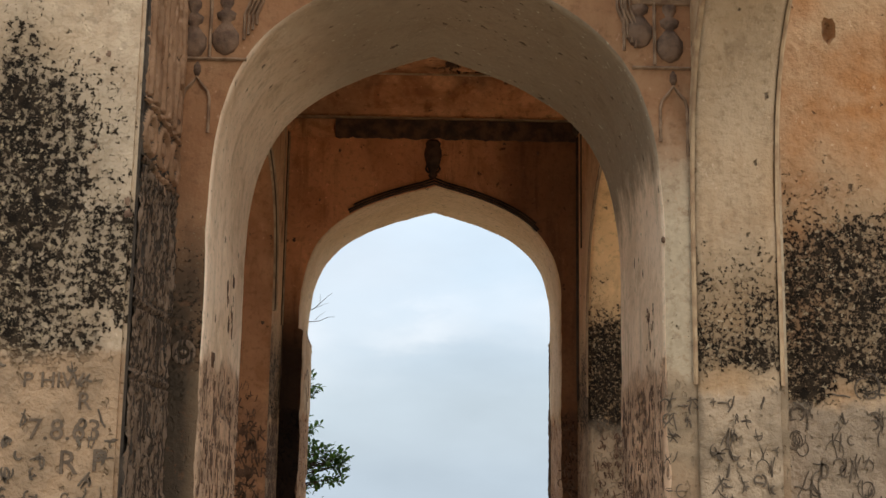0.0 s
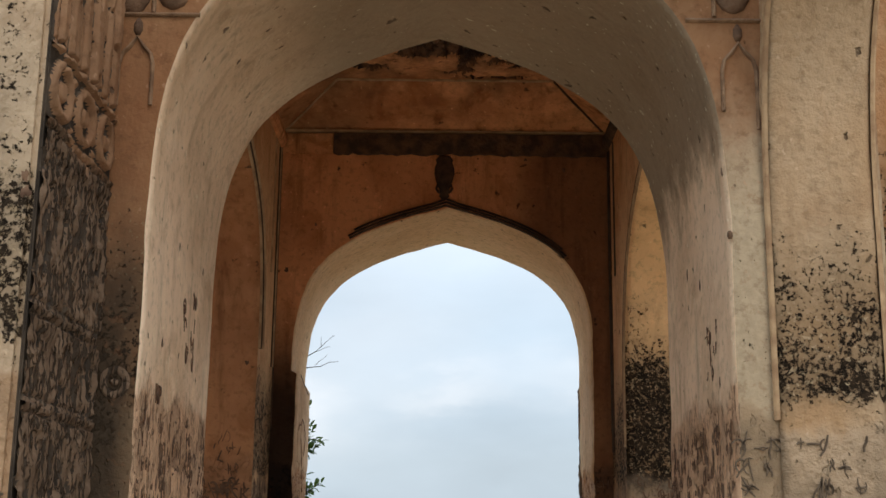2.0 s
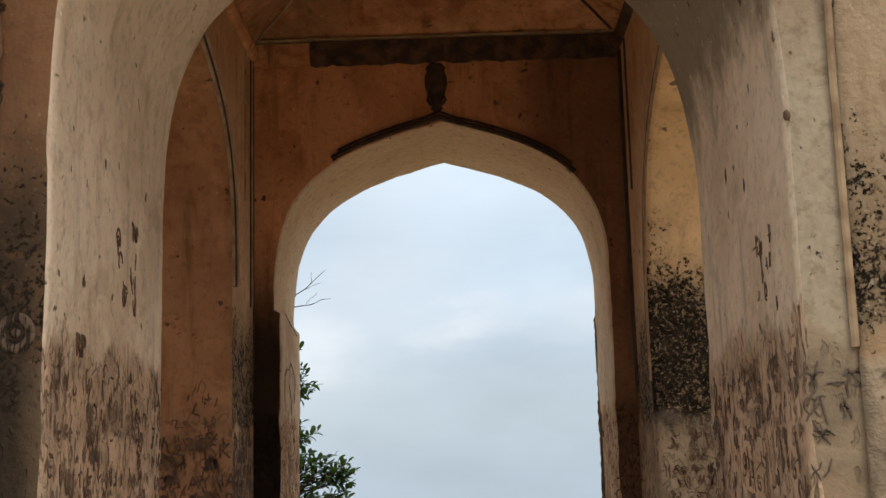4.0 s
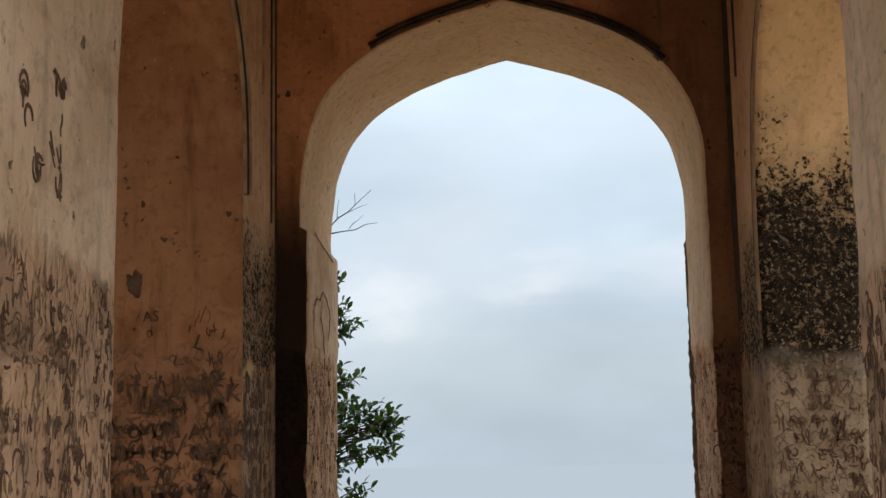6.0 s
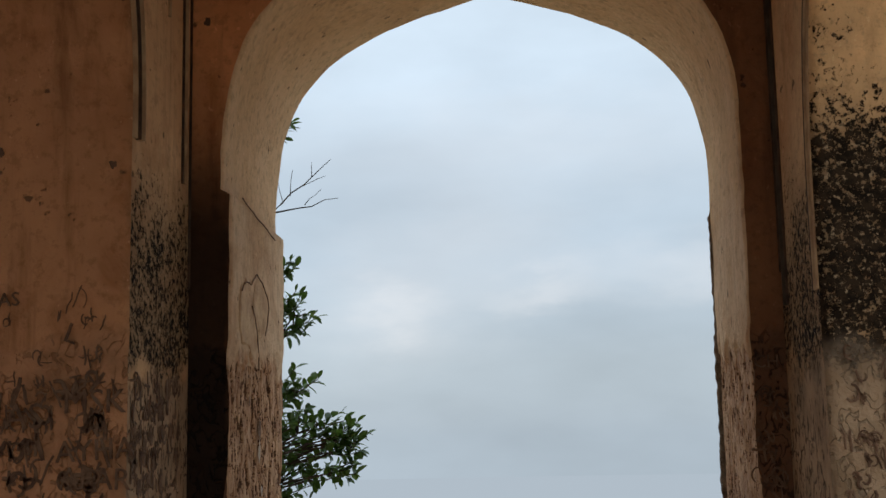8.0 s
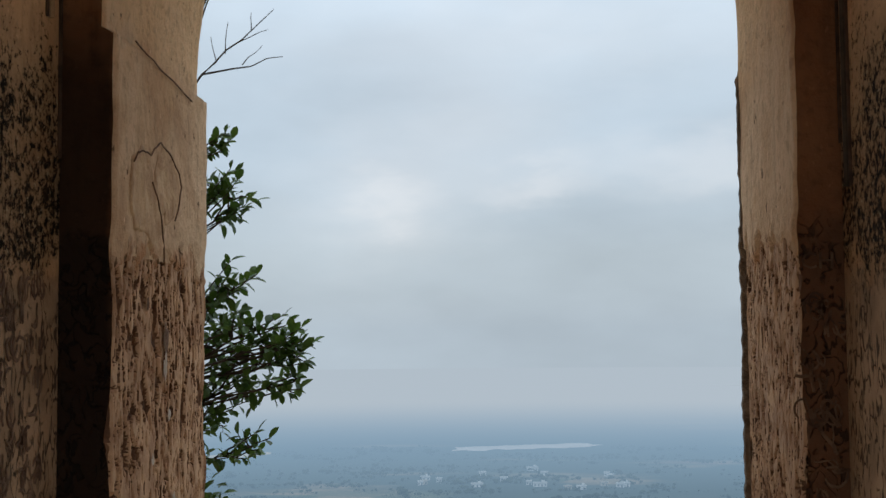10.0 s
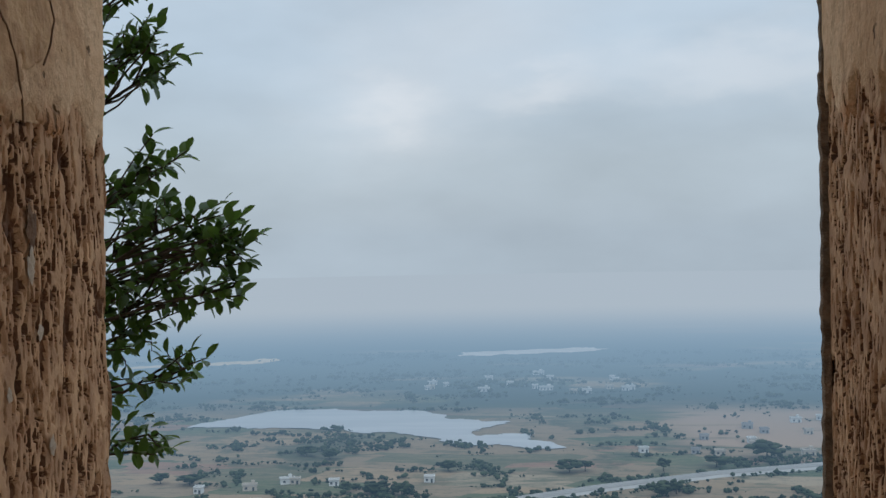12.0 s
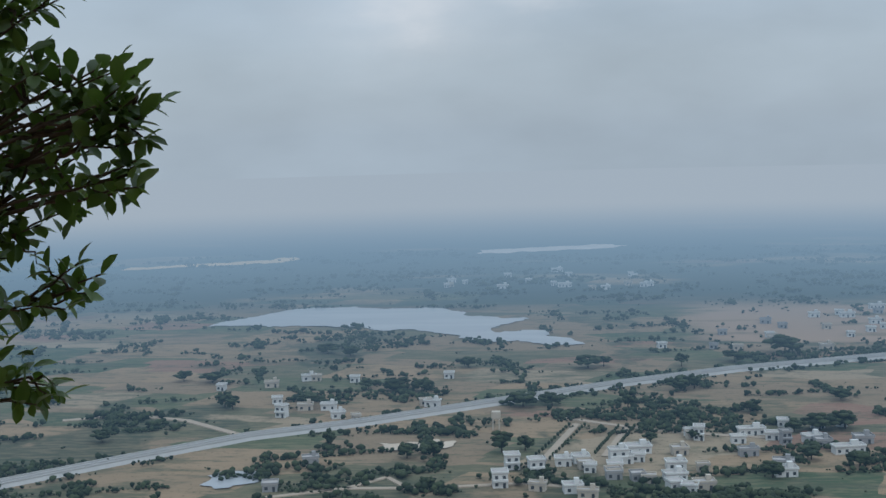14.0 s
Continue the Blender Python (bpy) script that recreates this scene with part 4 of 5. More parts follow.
def make_shrub():
    rng = random.Random(5)
    root = tagged(new("fig_shrub"), "dark green fig shrub growing beside the wall", "shrub")
    root.matrix_basis = pose(-1.75, 8.75, -1.2)
    bm = bmesh.new()
    fork = Vector((-1.45, 8.7, 1.0))
    tube(bm, bent((-1.75, 8.75, -1.2), fork, 8, 0.1, 1), 0.06, 0.035)
    tops = [((-0.79, 8.45, 2.06), 0.12), ((-0.86, 8.48, 2.10), 0.10), ((-0.84, 8.5, 2.26), 0.05), ((-0.79, 8.42, 1.76), 0.12), ((-0.68, 8.38, 1.62), 0.13), ((-0.57, 8.32, 1.54), 0.09), ((-0.52, 8.29, 1.58), 0.05), ((-0.54, 8.3, 1.45), 0.05),
            ((-0.88, 8.50, 1.56), 0.17), ((-0.73, 8.43, 1.47), 0.14), ((-0.84, 8.48, 1.33), 0.13), ((-0.70, 8.42, 1.235), 0.07), ((-0.82, 8.47, 1.055), 0.09),
            ((-1.03, 8.55, 1.72), 0.16), ((-1.05, 8.6, 1.4), 0.18), ((-1.05, 8.6, 2.1), 0.13), ((-0.83, 8.5, 2.87), 0.05), ((-0.97, 8.5, 2.35), 0.08), ((-0.99, 8.53, 1.18), 0.14)]
    V, F = [], []
    stems = []
    for n, (c, r) in enumerate(tops):
        c = Vector(c) + Vector((-0.034, 0, 0))
        base = fork + Vector((0, 0, min(0.9, max(-0.1, (c.z - 1.1) * 0.6))))
        stem = bent(base, c, 7, 0.12, n * 3.1)
        stems.append((stem, 0.007, 0.003))
        for p, q in zip(stem[3:], stem[4:]):
            for _ in range(1):
                d = Vector((rng.gauss(0, 1), rng.gauss(0, 1), rng.gauss(0, 1)))
                add_leaf(V, F, p.lerp(q, rng.random()), d, Vector((rng.gauss(0, 0.4), rng.gauss(0, 0.4), 1)), rng.uniform(0.032, 0.058))
        count = int(11 * (r / 0.15) ** 2) + 4
        for _ in range(count):
            d = Vector((rng.gauss(0.25, 0.8), rng.gauss(-0.1, 0.75), rng.gauss(0, 0.75)))
            tip = c + d.normalized() * r * rng.uniform(0.45, 1.05)
            s0 = stem[rng.randint(4, 7)]
            twig = bent(s0, tip, 4, 0.03, rng.random() * 90)
            stems.append((twig, 0.004, 0.0016))
            tw = (twig[4] - twig[2]).normalized()
            for q in range(rng.randint(6, 10)):
                ang = q * 2.4 + rng.random()
                o = tw.orthogonal().normalized()
                side = o * math.cos(ang) + tw.cross(o) * math.sin(ang)
                at = twig[4] - tw * 0.014 * q
                add_leaf(V, F, at, tw * (0.9 - 0.12 * q) + side * 0.75, Vector((rng.gauss(0, 0.4), rng.gauss(0, 0.4), 1)), rng.uniform(0.032, 0.058))
    part("trunk", bm, M_BARK, root, smooth=True)
    bm = bmesh.new()
    for pts, a, b in stems:
        tube(bm, pts, a, b, 5)
    part("twig_mass", bm, M_BARK, root, smooth=True)
    ob = mesh_ob("leaves", V, F, M_LEAF, root, True)
    # the bare twig
    bm = bmesh.new()
    tube(bm, bent((-1.1, 8.56, 2.3), (-0.93, 8.5, 2.49), 3, 0.01, 2), 0.006, 0.004, 5)
    tube(bm, bent((-0.93, 8.5, 2.49), (-0.65, 8.5, 2.545), 5, 0.02, 4), 0.004, 0.0012, 5)
    tube(bm, bent((-0.93, 8.5, 2.49), (-0.68, 8.5, 2.71), 6, 0.02, 8), 0.004, 0.0012, 5)
    for a, b in (((-0.80, 8.5, 2.60), (-0.70, 8.5, 2.64)), ((-0.85, 8.5, 2.56), (-0.84, 8.5, 2.67)), ((-0.79, 8.5, 2.52), (-0.72, 8.5, 2.585)), ((-0.76, 8.5, 2.635), (-0.76, 8.5, 2.70)), ((-0.88, 8.5, 2.53), (-0.9, 8.5, 2.62))):
        tube(bm, bent(a, b, 3, 0.01, a[2] * 7), 0.0022, 0.001, 4)
    part("bare_twig", bm, M_BARK, root, "bare leafless twig")


make_shrub()

# ---- the valley, far below ----
VALLEY = -150.0


def far_mat(name, colour_of, rough=0.95, haze_gain=1.0):
    """A material of the distant valley, with haze painted in as glowing colour that thickens with distance from the
    hill.
    """
    k = Mat(name)
    colour_of(k)
    k.b.inputs["Roughness"].default_value = rough
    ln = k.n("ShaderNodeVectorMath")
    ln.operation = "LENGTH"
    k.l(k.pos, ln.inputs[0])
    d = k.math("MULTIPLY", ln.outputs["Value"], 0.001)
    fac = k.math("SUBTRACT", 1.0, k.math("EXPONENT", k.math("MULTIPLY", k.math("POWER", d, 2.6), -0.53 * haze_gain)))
    painted_haze = k.mix(k.range(d, 1.5, 2.7), k.mix(k.range(d, 0.5, 1.5), (0.085, 0.17, 0.27), (0.225, 0.345, 0.465)), (0.408, 0.477, 0.543))
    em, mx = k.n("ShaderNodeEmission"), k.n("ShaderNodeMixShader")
    k.l(painted_haze, em.inputs["Color"])
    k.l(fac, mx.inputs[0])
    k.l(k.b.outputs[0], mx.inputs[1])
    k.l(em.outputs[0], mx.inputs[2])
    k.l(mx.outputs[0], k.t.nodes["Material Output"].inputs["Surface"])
    return k.m


def fields(k):
    mp = k.n("ShaderNodeMapping")
    mp.inputs["Rotation"].default_value = (0, 0, radians(14))
    mp.inputs["Scale"].default_value = (0.0125, 0.027, 0.0)
    wv = k.n("ShaderNodeTexNoise")
    wv.inputs["Scale"].default_value = 0.02
    k.l(k.pos, wv.inputs["Vector"])
    wa = k.n("ShaderNodeVectorMath")
    wa.operation = "MULTIPLY_ADD"
    k.l(wv.outputs["Color"], wa.inputs[0])
    wa.inputs[1].default_value = (18, 18, 0)
    k.l(k.pos, wa.inputs[2])
    k.l(wa.outputs[0], mp.inputs[0])
    vo = k.n("ShaderNodeTexVoronoi")
    vo.distance = "CHEBYCHEV"
    vo.inputs["Scale"].default_value = 1.0
    vo.inputs["Randomness"].default_value = 0.85
    k.l(mp.outputs[0], vo.inputs["Vector"])
    sep = k.n("ShaderNodeSeparateColor")
    k.l(vo.outputs["Color"], sep.inputs[0])
    r = k.n("ShaderNodeValToRGB")
    r.color_ramp.interpolation = "CONSTANT"
    els = r.color_ramp.elements
    els[0].position, els[0].color = 0.0, (0.185, 0.135, 0.086, 1)
    els[1].position, els[1].color = 0.88, (0.25, 0.195, 0.13, 1)
    for p, c in ((0.24, (0.070, 0.086, 0.042)), (0.36, (0.21, 0.15, 0.092)), (0.52, (0.095, 0.092, 0.053)), (0.62, (0.235, 0.165, 0.10)), (0.80, (0.046, 0.070, 0.034)), (0.94, (0.20, 0.115, 0.08))):
        els.new(p).color = (*c, 1)
    k.l(sep.outputs[0], r.inputs[0])
    c = r.outputs[0]
    c = k.mix(k.range(k.noise(0.009, 6, 0.6, k.scaled(1, 0.8, 1)), 0.55, 0.60, 0.0, 0.85), c, (0.035, 0.048, 0.028))
    c = k.mix(k.range(k.noise(0.09, 5, 0.65, k.scaled(0.5, 1.4, 1)), 0.50, 0.66, 0.0, 0.7), c, (0.055, 0.065, 0.04))
    c = k.mix(k.range(k.noise(0.4, 3, 0.6), 0.58, 0.68, 0.0, 0.6), c, (0.035, 0.045, 0.026))
    # furrows, stubble and bare earth within the fields
    c = k.mix(k.range(k.noise(0.35, 4, 0.6, k.scaled(0.25, 1.0, 1)), 0.42, 0.62, 0.0, 0.3), c, (0.25, 0.185, 0.12))
    c = k.mix(k.range(k.noise(0.05, 5, 0.65, k.scaled(0.35, 1.0, 1)), 0.53, 0.64, 0.0, 0.6), c, (0.06, 0.068, 0.038))
    # darker woods far out
    far = k.range(k.axis(1), 980, 1180)
    c = k.mix(k.math("MULTIPLY", far, k.range(k.noise(0.004, 4, 0.5, k.scaled(1, 2.2, 1)), 0.33, 0.45)), c, (0.032, 0.05, 0.042))
    # dry open fields beside the lake
    dry = k.math("MULTIPLY", k.range(k.axis(0), 70, 120), k.math("MULTIPLY", k.range(k.axis(1), 850, 900), k.range(k.axis(1), 1040, 1120, 1.0, 0.0)))
    c = k.mix(k.math("MULTIPLY", dry, k.range(k.noise(0.02, 4, 0.5, k.scaled(0.4, 1.6, 1)), 0.35, 0.5)), c, (0.27, 0.19, 0.135))
    # bare rock and scrub on the unseen hill, paled to bounce light into the arch
    hill = k.range(k.axis(2), VALLEY + 3, VALLEY + 15)
    c = k.mix(hill, c, k.mix(k.range(k.noise(0.15, 5), 0.4, 0.6), (0.46, 0.38, 0.28), (0.30, 0.25, 0.17)))
    k.colour(c)


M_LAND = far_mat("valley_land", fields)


def land_height(x, y):
    r = math.hypot(x, y - 4)
    if r < 4.7:
        return -0.32
    t = min(1.0, (r - 4.7) / 330)
    drop = t ** 0.62
    drop = drop * drop * (3 - 2 * drop) * 0.4 + drop * 0.6
    h = VALLEY * drop
    if r < 420:
        h += min(r - 4.7, 40) / 40 * 2.2 * noise.noise(Vector((x * 0.03, y * 0.03, 0))) * max(0.0, 1 - r / 420)
    return min(h, -0.32)


def make_ground():
    radii = [0, 3, 4.7, 5.5, 7, 9, 12, 15, 20, 27, 36, 48, 64, 84, 110, 140, 175, 215, 260, 310, 345, 380, 430, 500, 600, 750, 950, 1250, 1700, 2400, 3400, 4800]
    seg = 96
    v, f = [(0, 4, -0.32)], []
    for r in radii[1:]:
        for k in range(seg):
            a = 2 * math.pi * k / seg
            x, y = r * math.cos(a), 4 + r * math.sin(a)
            v.append((x, y, land_height(x, y)))
    for k in range(seg):
        f.append((0, 1 + k, 1 + (k + 1) % seg))
    for i in range(len(radii) - 2):
        a, b = 1 + i * seg, 1 + (i + 1) * seg
        for k in range(seg):
            f.append((a + k, b + k, b + (k + 1) % seg, a + (k + 1) % seg))
    tagged(mesh_ob("ground", v, f, M_LAND, smooth=True), "hill and hazy farmed plain below", kind="structure")


make_ground()


def water_look(k):
    k.colour(k.mix(k.range(k.noise(0.02, 3, 0.5, k.scaled(0.4, 1.6, 1)), 0.4, 0.65), (0.265, 0.28, 0.295), (0.31, 0.325, 0.335)))
    k.bump(k.noise(0.4, 3), 0.04, 0.05)


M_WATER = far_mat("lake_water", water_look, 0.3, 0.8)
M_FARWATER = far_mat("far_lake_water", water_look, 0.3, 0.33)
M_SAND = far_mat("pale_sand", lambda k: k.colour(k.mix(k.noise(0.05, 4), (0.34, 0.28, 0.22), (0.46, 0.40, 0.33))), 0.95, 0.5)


def sheet(name, pts, z, mat, label):
    """A flat sheet with a finely ragged shore."""
    out = []
    for a, b in zip(pts, pts[1:] + pts[:1]):
        n = 14
        for i in range(n):
            t = i / n
            x, y = a[0] + (b[0] - a[0]) * t, a[1] + (b[1] - a[1]) * t
            w = noise.noise_vector(Vector((x * 0.045, y * 0.045, 1))) * 11 + noise.noise_vector(Vector((x * 0.16, y * 0.16, 4))) * 5
            out.append((x + w.x, y + w.y, z))
    return tagged(mesh_ob(name, out, [tuple(range(len(out)))], mat), label, kind="structure")


LAKE = [(-288, 990), (-267, 1037), (-238, 1082), (-187, 1095), (-147, 1077), (-103, 1080), (-75, 1028), (-30, 1009), (-53, 967), (-56, 945),
        (-17, 950), (10, 893), (-6, 882), (-41, 901), (-71, 915), (-105, 957), (-131, 958), (-160, 975), (-194, 983), (-237, 989)]
sheet("water", LAKE, VALLEY + 0.6, M_WATER, "pale grey lake on the plain")
sheet("water_far", [(-104, 1556), (-60, 1572), (63, 1612), (80, 1640), (60, 1664), (-20, 1640), (-70, 1622), (-104, 1606)], VALLEY + 0.6, M_FARWATER, "thin bright far lake")
sheet("water_pond", [(-160, 534), (-140, 536), (-136, 549), (-150, 552), (-164, 545)], VALLEY + 0.5, M_WATER, "small pond by the road")
sheet("pavement_sand", [(-519, 1425), (-430, 1462), (-341, 1495), (-325, 1540), (-352, 1560), (-370, 1520), (-440, 1492), (-520, 1456)], VALLEY + 0.6, M_SAND, "strip of bare pale sand")
sheet("pavement_bare", [(-90, 590), (-62, 594), (-48, 606), (-60, 612), (-92, 606)], VALLEY + 0.5, M_SAND, "bare pale ground")

M_ROAD = far_mat("concrete_road", lambda k: k.colour(k.mix(k.noise(0.2, 4), (0.32, 0.32, 0.31), (0.42, 0.415, 0.40))))
M_TRACK = far_mat("dirt_track", lambda k: k.colour(k.mix(k.noise(0.3, 4), (0.27, 0.215, 0.16), (0.36, 0.30, 0.235))))


def road(name, pts, width, height, mat, label, parapet=0.0):
    v, f = [], []
    fine = []
    for a, b in zip(pts, pts[1:]):
        for i in range(8):
            fine.append((a[0] + (b[0] - a[0]) * i / 8, a[1] + (b[1] - a[1]) * i / 8))
    fine.append(pts[-1])
    sec = [(-0.5 * width - height * 1.2, -0.5), (-0.5 * width, height), (-0.5 * width, height + parapet), (-0.46 * width, height + parapet), (-0.46 * width, height),
           (-0.03 * width, height), (-0.03 * width, height + parapet), (0.03 * width, height + parapet), (0.03 * width, height),
           (0.46 * width, height), (0.46 * width, height + parapet), (0.5 * width, height + parapet), (0.5 * width, height), (0.5 * width + height * 1.2, -0.5)]
    for i, p in enumerate(fine):
        q, o = fine[min(i + 1, len(fine) - 1)], fine[max(0, i - 1)]
        d = Vector((q[0] - o[0], q[1] - o[1])).normalized()
        for a, h in sec:
            v.append((p[0] + d.y * a, p[1] - d.x * a, VALLEY + 0.3 + h))
    n = len(sec)
    for i in range(len(fine) - 1):
        for k in range(n - 1):
            f.append((i * n + k, i * n + k + 1, (i + 1) * n + k + 1, (i + 1) * n + k))
    return tagged(mesh_ob(name, v, f, mat), label, kind="structure")


HIGHWAY = [(-330, 455), (-252, 531), (-208, 574), (-161, 617), (-108, 647), (-42, 694), (33, 746), (104, 787), (203, 827), (320, 868)]
road("road", HIGHWAY, 8.5, 1.2, M_ROAD, "pale dual carriageway on a low bank", 0.9)
road("road_lane", [(-163, 620), (-205, 656), (-242, 670), (-275, 657)], 4, 0.2, M_TRACK, "pale country lane")
road("road_avenue", [(-12, 570), (5, 645)], 3.4, 0.15, M_TRACK, "plot road lined with young trees")
road("road_plots", [(17, 580), (31, 640)], 3.0, 0.15, M_TRACK, "plot road lined with young trees")
road("road_cross", [(-6, 662), (28, 640), (55, 626), (102, 613)], 3.5, 0.15, M_TRACK, "pale plot road")
road("road_dirt", [(-130, 512), (-95, 527), (-60, 528), (-20, 535), (10, 528)], 3, 0.15, M_TRACK, "dirt track")
road("road_field", [(-95, 527), (-80, 545), (-70, 530)], 2.5, 0.15, M_TRACK, "dirt track")

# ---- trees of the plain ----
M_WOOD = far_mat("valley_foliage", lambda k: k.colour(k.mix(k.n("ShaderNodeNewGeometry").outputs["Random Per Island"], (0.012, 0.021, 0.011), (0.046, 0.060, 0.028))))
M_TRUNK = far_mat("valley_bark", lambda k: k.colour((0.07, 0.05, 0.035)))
_b = bmesh.new()
bmesh.ops.create_icosphere(_b, subdivisions=1, radius=1)
ICO_V = [v.co.copy() for v in _b.verts]
ICO_F = [tuple(v.index for v in f.verts) for f in _b.faces]
_b.free()


def blob(V, F, x, y, z, rx, rz, rng):
    i = len(V)
    for c in ICO_V:
        k = rng.uniform(0.7, 1.2)
        V.append((x + c.x * rx * k, y + c.y * rx * k, z + c.z * rz * k))
    F.extend(tuple(a + i for a in f) for f in ICO_F)


def in_lake(x, y):
    inside = False
    for (x0, y0), (x1, y1) in zip(LAKE, LAKE[1:] + LAKE[:1]):
        if (y0 > y) != (y1 > y) and x < (x1 - x0) * (y - y0) / (y1 - y0) + x0:
            inside = not inside
    return inside


def road_gap(x, y):
    best = 1e9
    for (x0, y0), (x1, y1) in zip(HIGHWAY, HIGHWAY[1:]):
        dx, dy = x1 - x0, y1 - y0
        t = max(0, min(1, ((x - x0) * dx + (y - y0) * dy) / (dx * dx + dy * dy)))
        best = min(best, math.hypot(x - x0 - t * dx, y - y0 - t * dy))
    return best


def make_woods():
    rng = random.Random(21)
    V, F = [], []
    made = 0
    while made < 16000:
        d = 470 + 1150 * rng.random() ** 1.5
        a = radians(rng.uniform(-33, 19))
        x, y = d * math.sin(a), d * math.cos(a)
        q = noise.noise(Vector((x * 0.009, y * 0.016, 3))) + 0.8 * noise.noise(Vector((x * 0.03, y * 0.055, 8)))
        gap = road_gap(x, y)
        if made % 5 < 2:
            # hedges along field edges
            ca, sa = math.cos(radians(14)), math.sin(radians(14))
            p, w = x * ca + y * sa, -x * sa + y * ca
            if rng.random() < 0.5:
                p = round(p / 80) * 80 + 6 * noise.noise(Vector((w * 0.02, p, 0)))
            else:
                w = round(w / 37) * 37 + 6 * noise.noise(Vector((p * 0.02, w, 0)))
            x, y = p * ca - w * sa, p * sa + w * ca
            gap = road_gap(x, y)
            if noise.noise(Vector((x * 0.02, y * 0.02, 14))) < 0.10 or in_lake(x, y) or gap < 8:
                continue
        else:
            edge = 0.55 if 8 < gap < 13 else 0
            if q + edge + rng.uniform(-0.06, 0.06) < 0.31 or in_lake(x, y) or gap < 8:
                if rng.random() > 0.006 or in_lake(x, y) or gap < 8:
                    continue
        if -115 < x < 90 and 1530 < y < 1675:
            made += 1
            continue
        if x > 90 and 880 < y < 1080 and rng.random() < 0.75:
            made += 1
            continue
        h = rng.choice((0.8, 1.0, 1.2, 1.5, 1.9, 2.4, 3.4)) * (1 + 0.25 * max(0, q))
        for _ in range(rng.randint(1, 3)):
            blob(V, F, x + rng.gauss(0, h * 0.5), y + rng.gauss(0, h * 0.5), VALLEY + h * rng.uniform(0.35, 0.7), h * rng.uniform(0.35, 0.65), h * rng.uniform(0.3, 0.5), rng)
        made += 1
    # young trees along the plot roads
    for (x0, y0), (x1, y1) in (((-12, 574), (5, 640)), ((17, 584), (30, 636))):
        for i in range(13):
            for off in (-4, 4):
                t = i / 12
                blob(V, F, x0 + (x1 - x0) * t + off, y0 + (y1 - y0) * t, VALLEY + 1.4, 0.9, 1.2, rng)
    ob = mesh_ob("far_woods", V, F, M_WOOD, smooth=True)
    tagged(ob, "scattered dark trees and hedges of the plain", "woods", kind="stuff")


make_woods()


def big_tree(x, y, h, w, seed):
    rng = random.Random(seed)
    root = tagged(new("field_tree"), "dark round-crowned tree standing on the plain", "tree", "trees of the plain")
    root.matrix_basis = pose(x, y, VALLEY)
    bm = bmesh.new()
    tube(bm, bent((x, y, VALLEY - 0.3), (x, y, VALLEY + h * 0.6), 4, 0.3, seed), h * 0.045, h * 0.02, 6)
    for k in range(3):
        a = k * 2.1 + seed
        tube(bm, bent((x, y, VALLEY + h * 0.35), (x + math.cos(a) * w * 0.3, y + math.sin(a) * w * 0.3, VALLEY + h * 0.65), 3, 0.2, k), h * 0.02, h * 0.008, 5)
    part("trunk", bm, M_TRUNK, root)
    V, F = [], []
    for _ in range(34):
        d = Vector((rng.gauss(0, 1), rng.gauss(0, 1), rng.gauss(0, 1))).normalized() * rng.uniform(0.3, 1.0)
        blob(V, F, x + d.x * w * 0.42, y + d.y * w * 0.42, VALLEY + h * 0.58 + d.z * h * 0.33, w * rng.uniform(0.10, 0.19), h * rng.uniform(0.08, 0.15), rng)
    mesh_ob("crown", V, F, M_WOOD, root, True)


for n, (x, y, h, w) in enumerate(((-193, 690, 9, 14), (-187, 684, 8, 10), (-101, 734, 8, 22), (-85, 730, 9, 16), (-118, 738, 7, 12), (-63, 804, 8, 14), (14, 800, 9, 20), (24, 803, 8, 12), (33, 678, 11, 11),
                                  (73, 802, 9, 10), (108, 816, 8, 20), (145, 845, 13, 26), (-31, 588, 11, 14), (-20, 592, 8, 10), (-24, 688, 9, 22), (-8, 690, 8, 16), (-75, 578, 8, 12), (-62, 580, 9, 10),
                                  (-115, 594, 11, 8), (97, 670, 8, 12), (125, 631, 9, 22), (138, 634, 10, 18), (112, 628, 7, 12), (-148, 849, 8, 16), (64, 729, 9, 16), (74, 733, 9, 12), (-166, 860, 8, 18), (-60, 528, 6, 8),
                                  (88, 545, 8, 12), (128, 560, 8, 14), (110, 575, 7, 12), (-145, 690, 8, 14), (40, 605, 6, 9), (62, 612, 6, 10), (150, 700, 8, 14), (-235, 610, 7, 12), (-220, 760, 8, 18), (-240, 765, 8, 14))):
    big_tree(x, y, h, w, n * 17 + 3)

# ---- houses of the plain ----
M_HOUSE = [far_mat("house_" + nm, lambda k, c=c: k.colour(k.mix(k.noise(0.4, 4), c, tuple(v * 0.8 for v in c)))) for nm, c in (("white", (0.60, 0.60, 0.58)), ("cream", (0.46, 0.41, 0.34)), ("grey", (0.30, 0.30, 0.30)))]
M_PANE = far_mat("house_window", lambda k: k.colour((0.05, 0.055, 0.06)))
M_SLAB = far_mat("house_slab", lambda k: k.colour((0.36, 0.34, 0.32)))


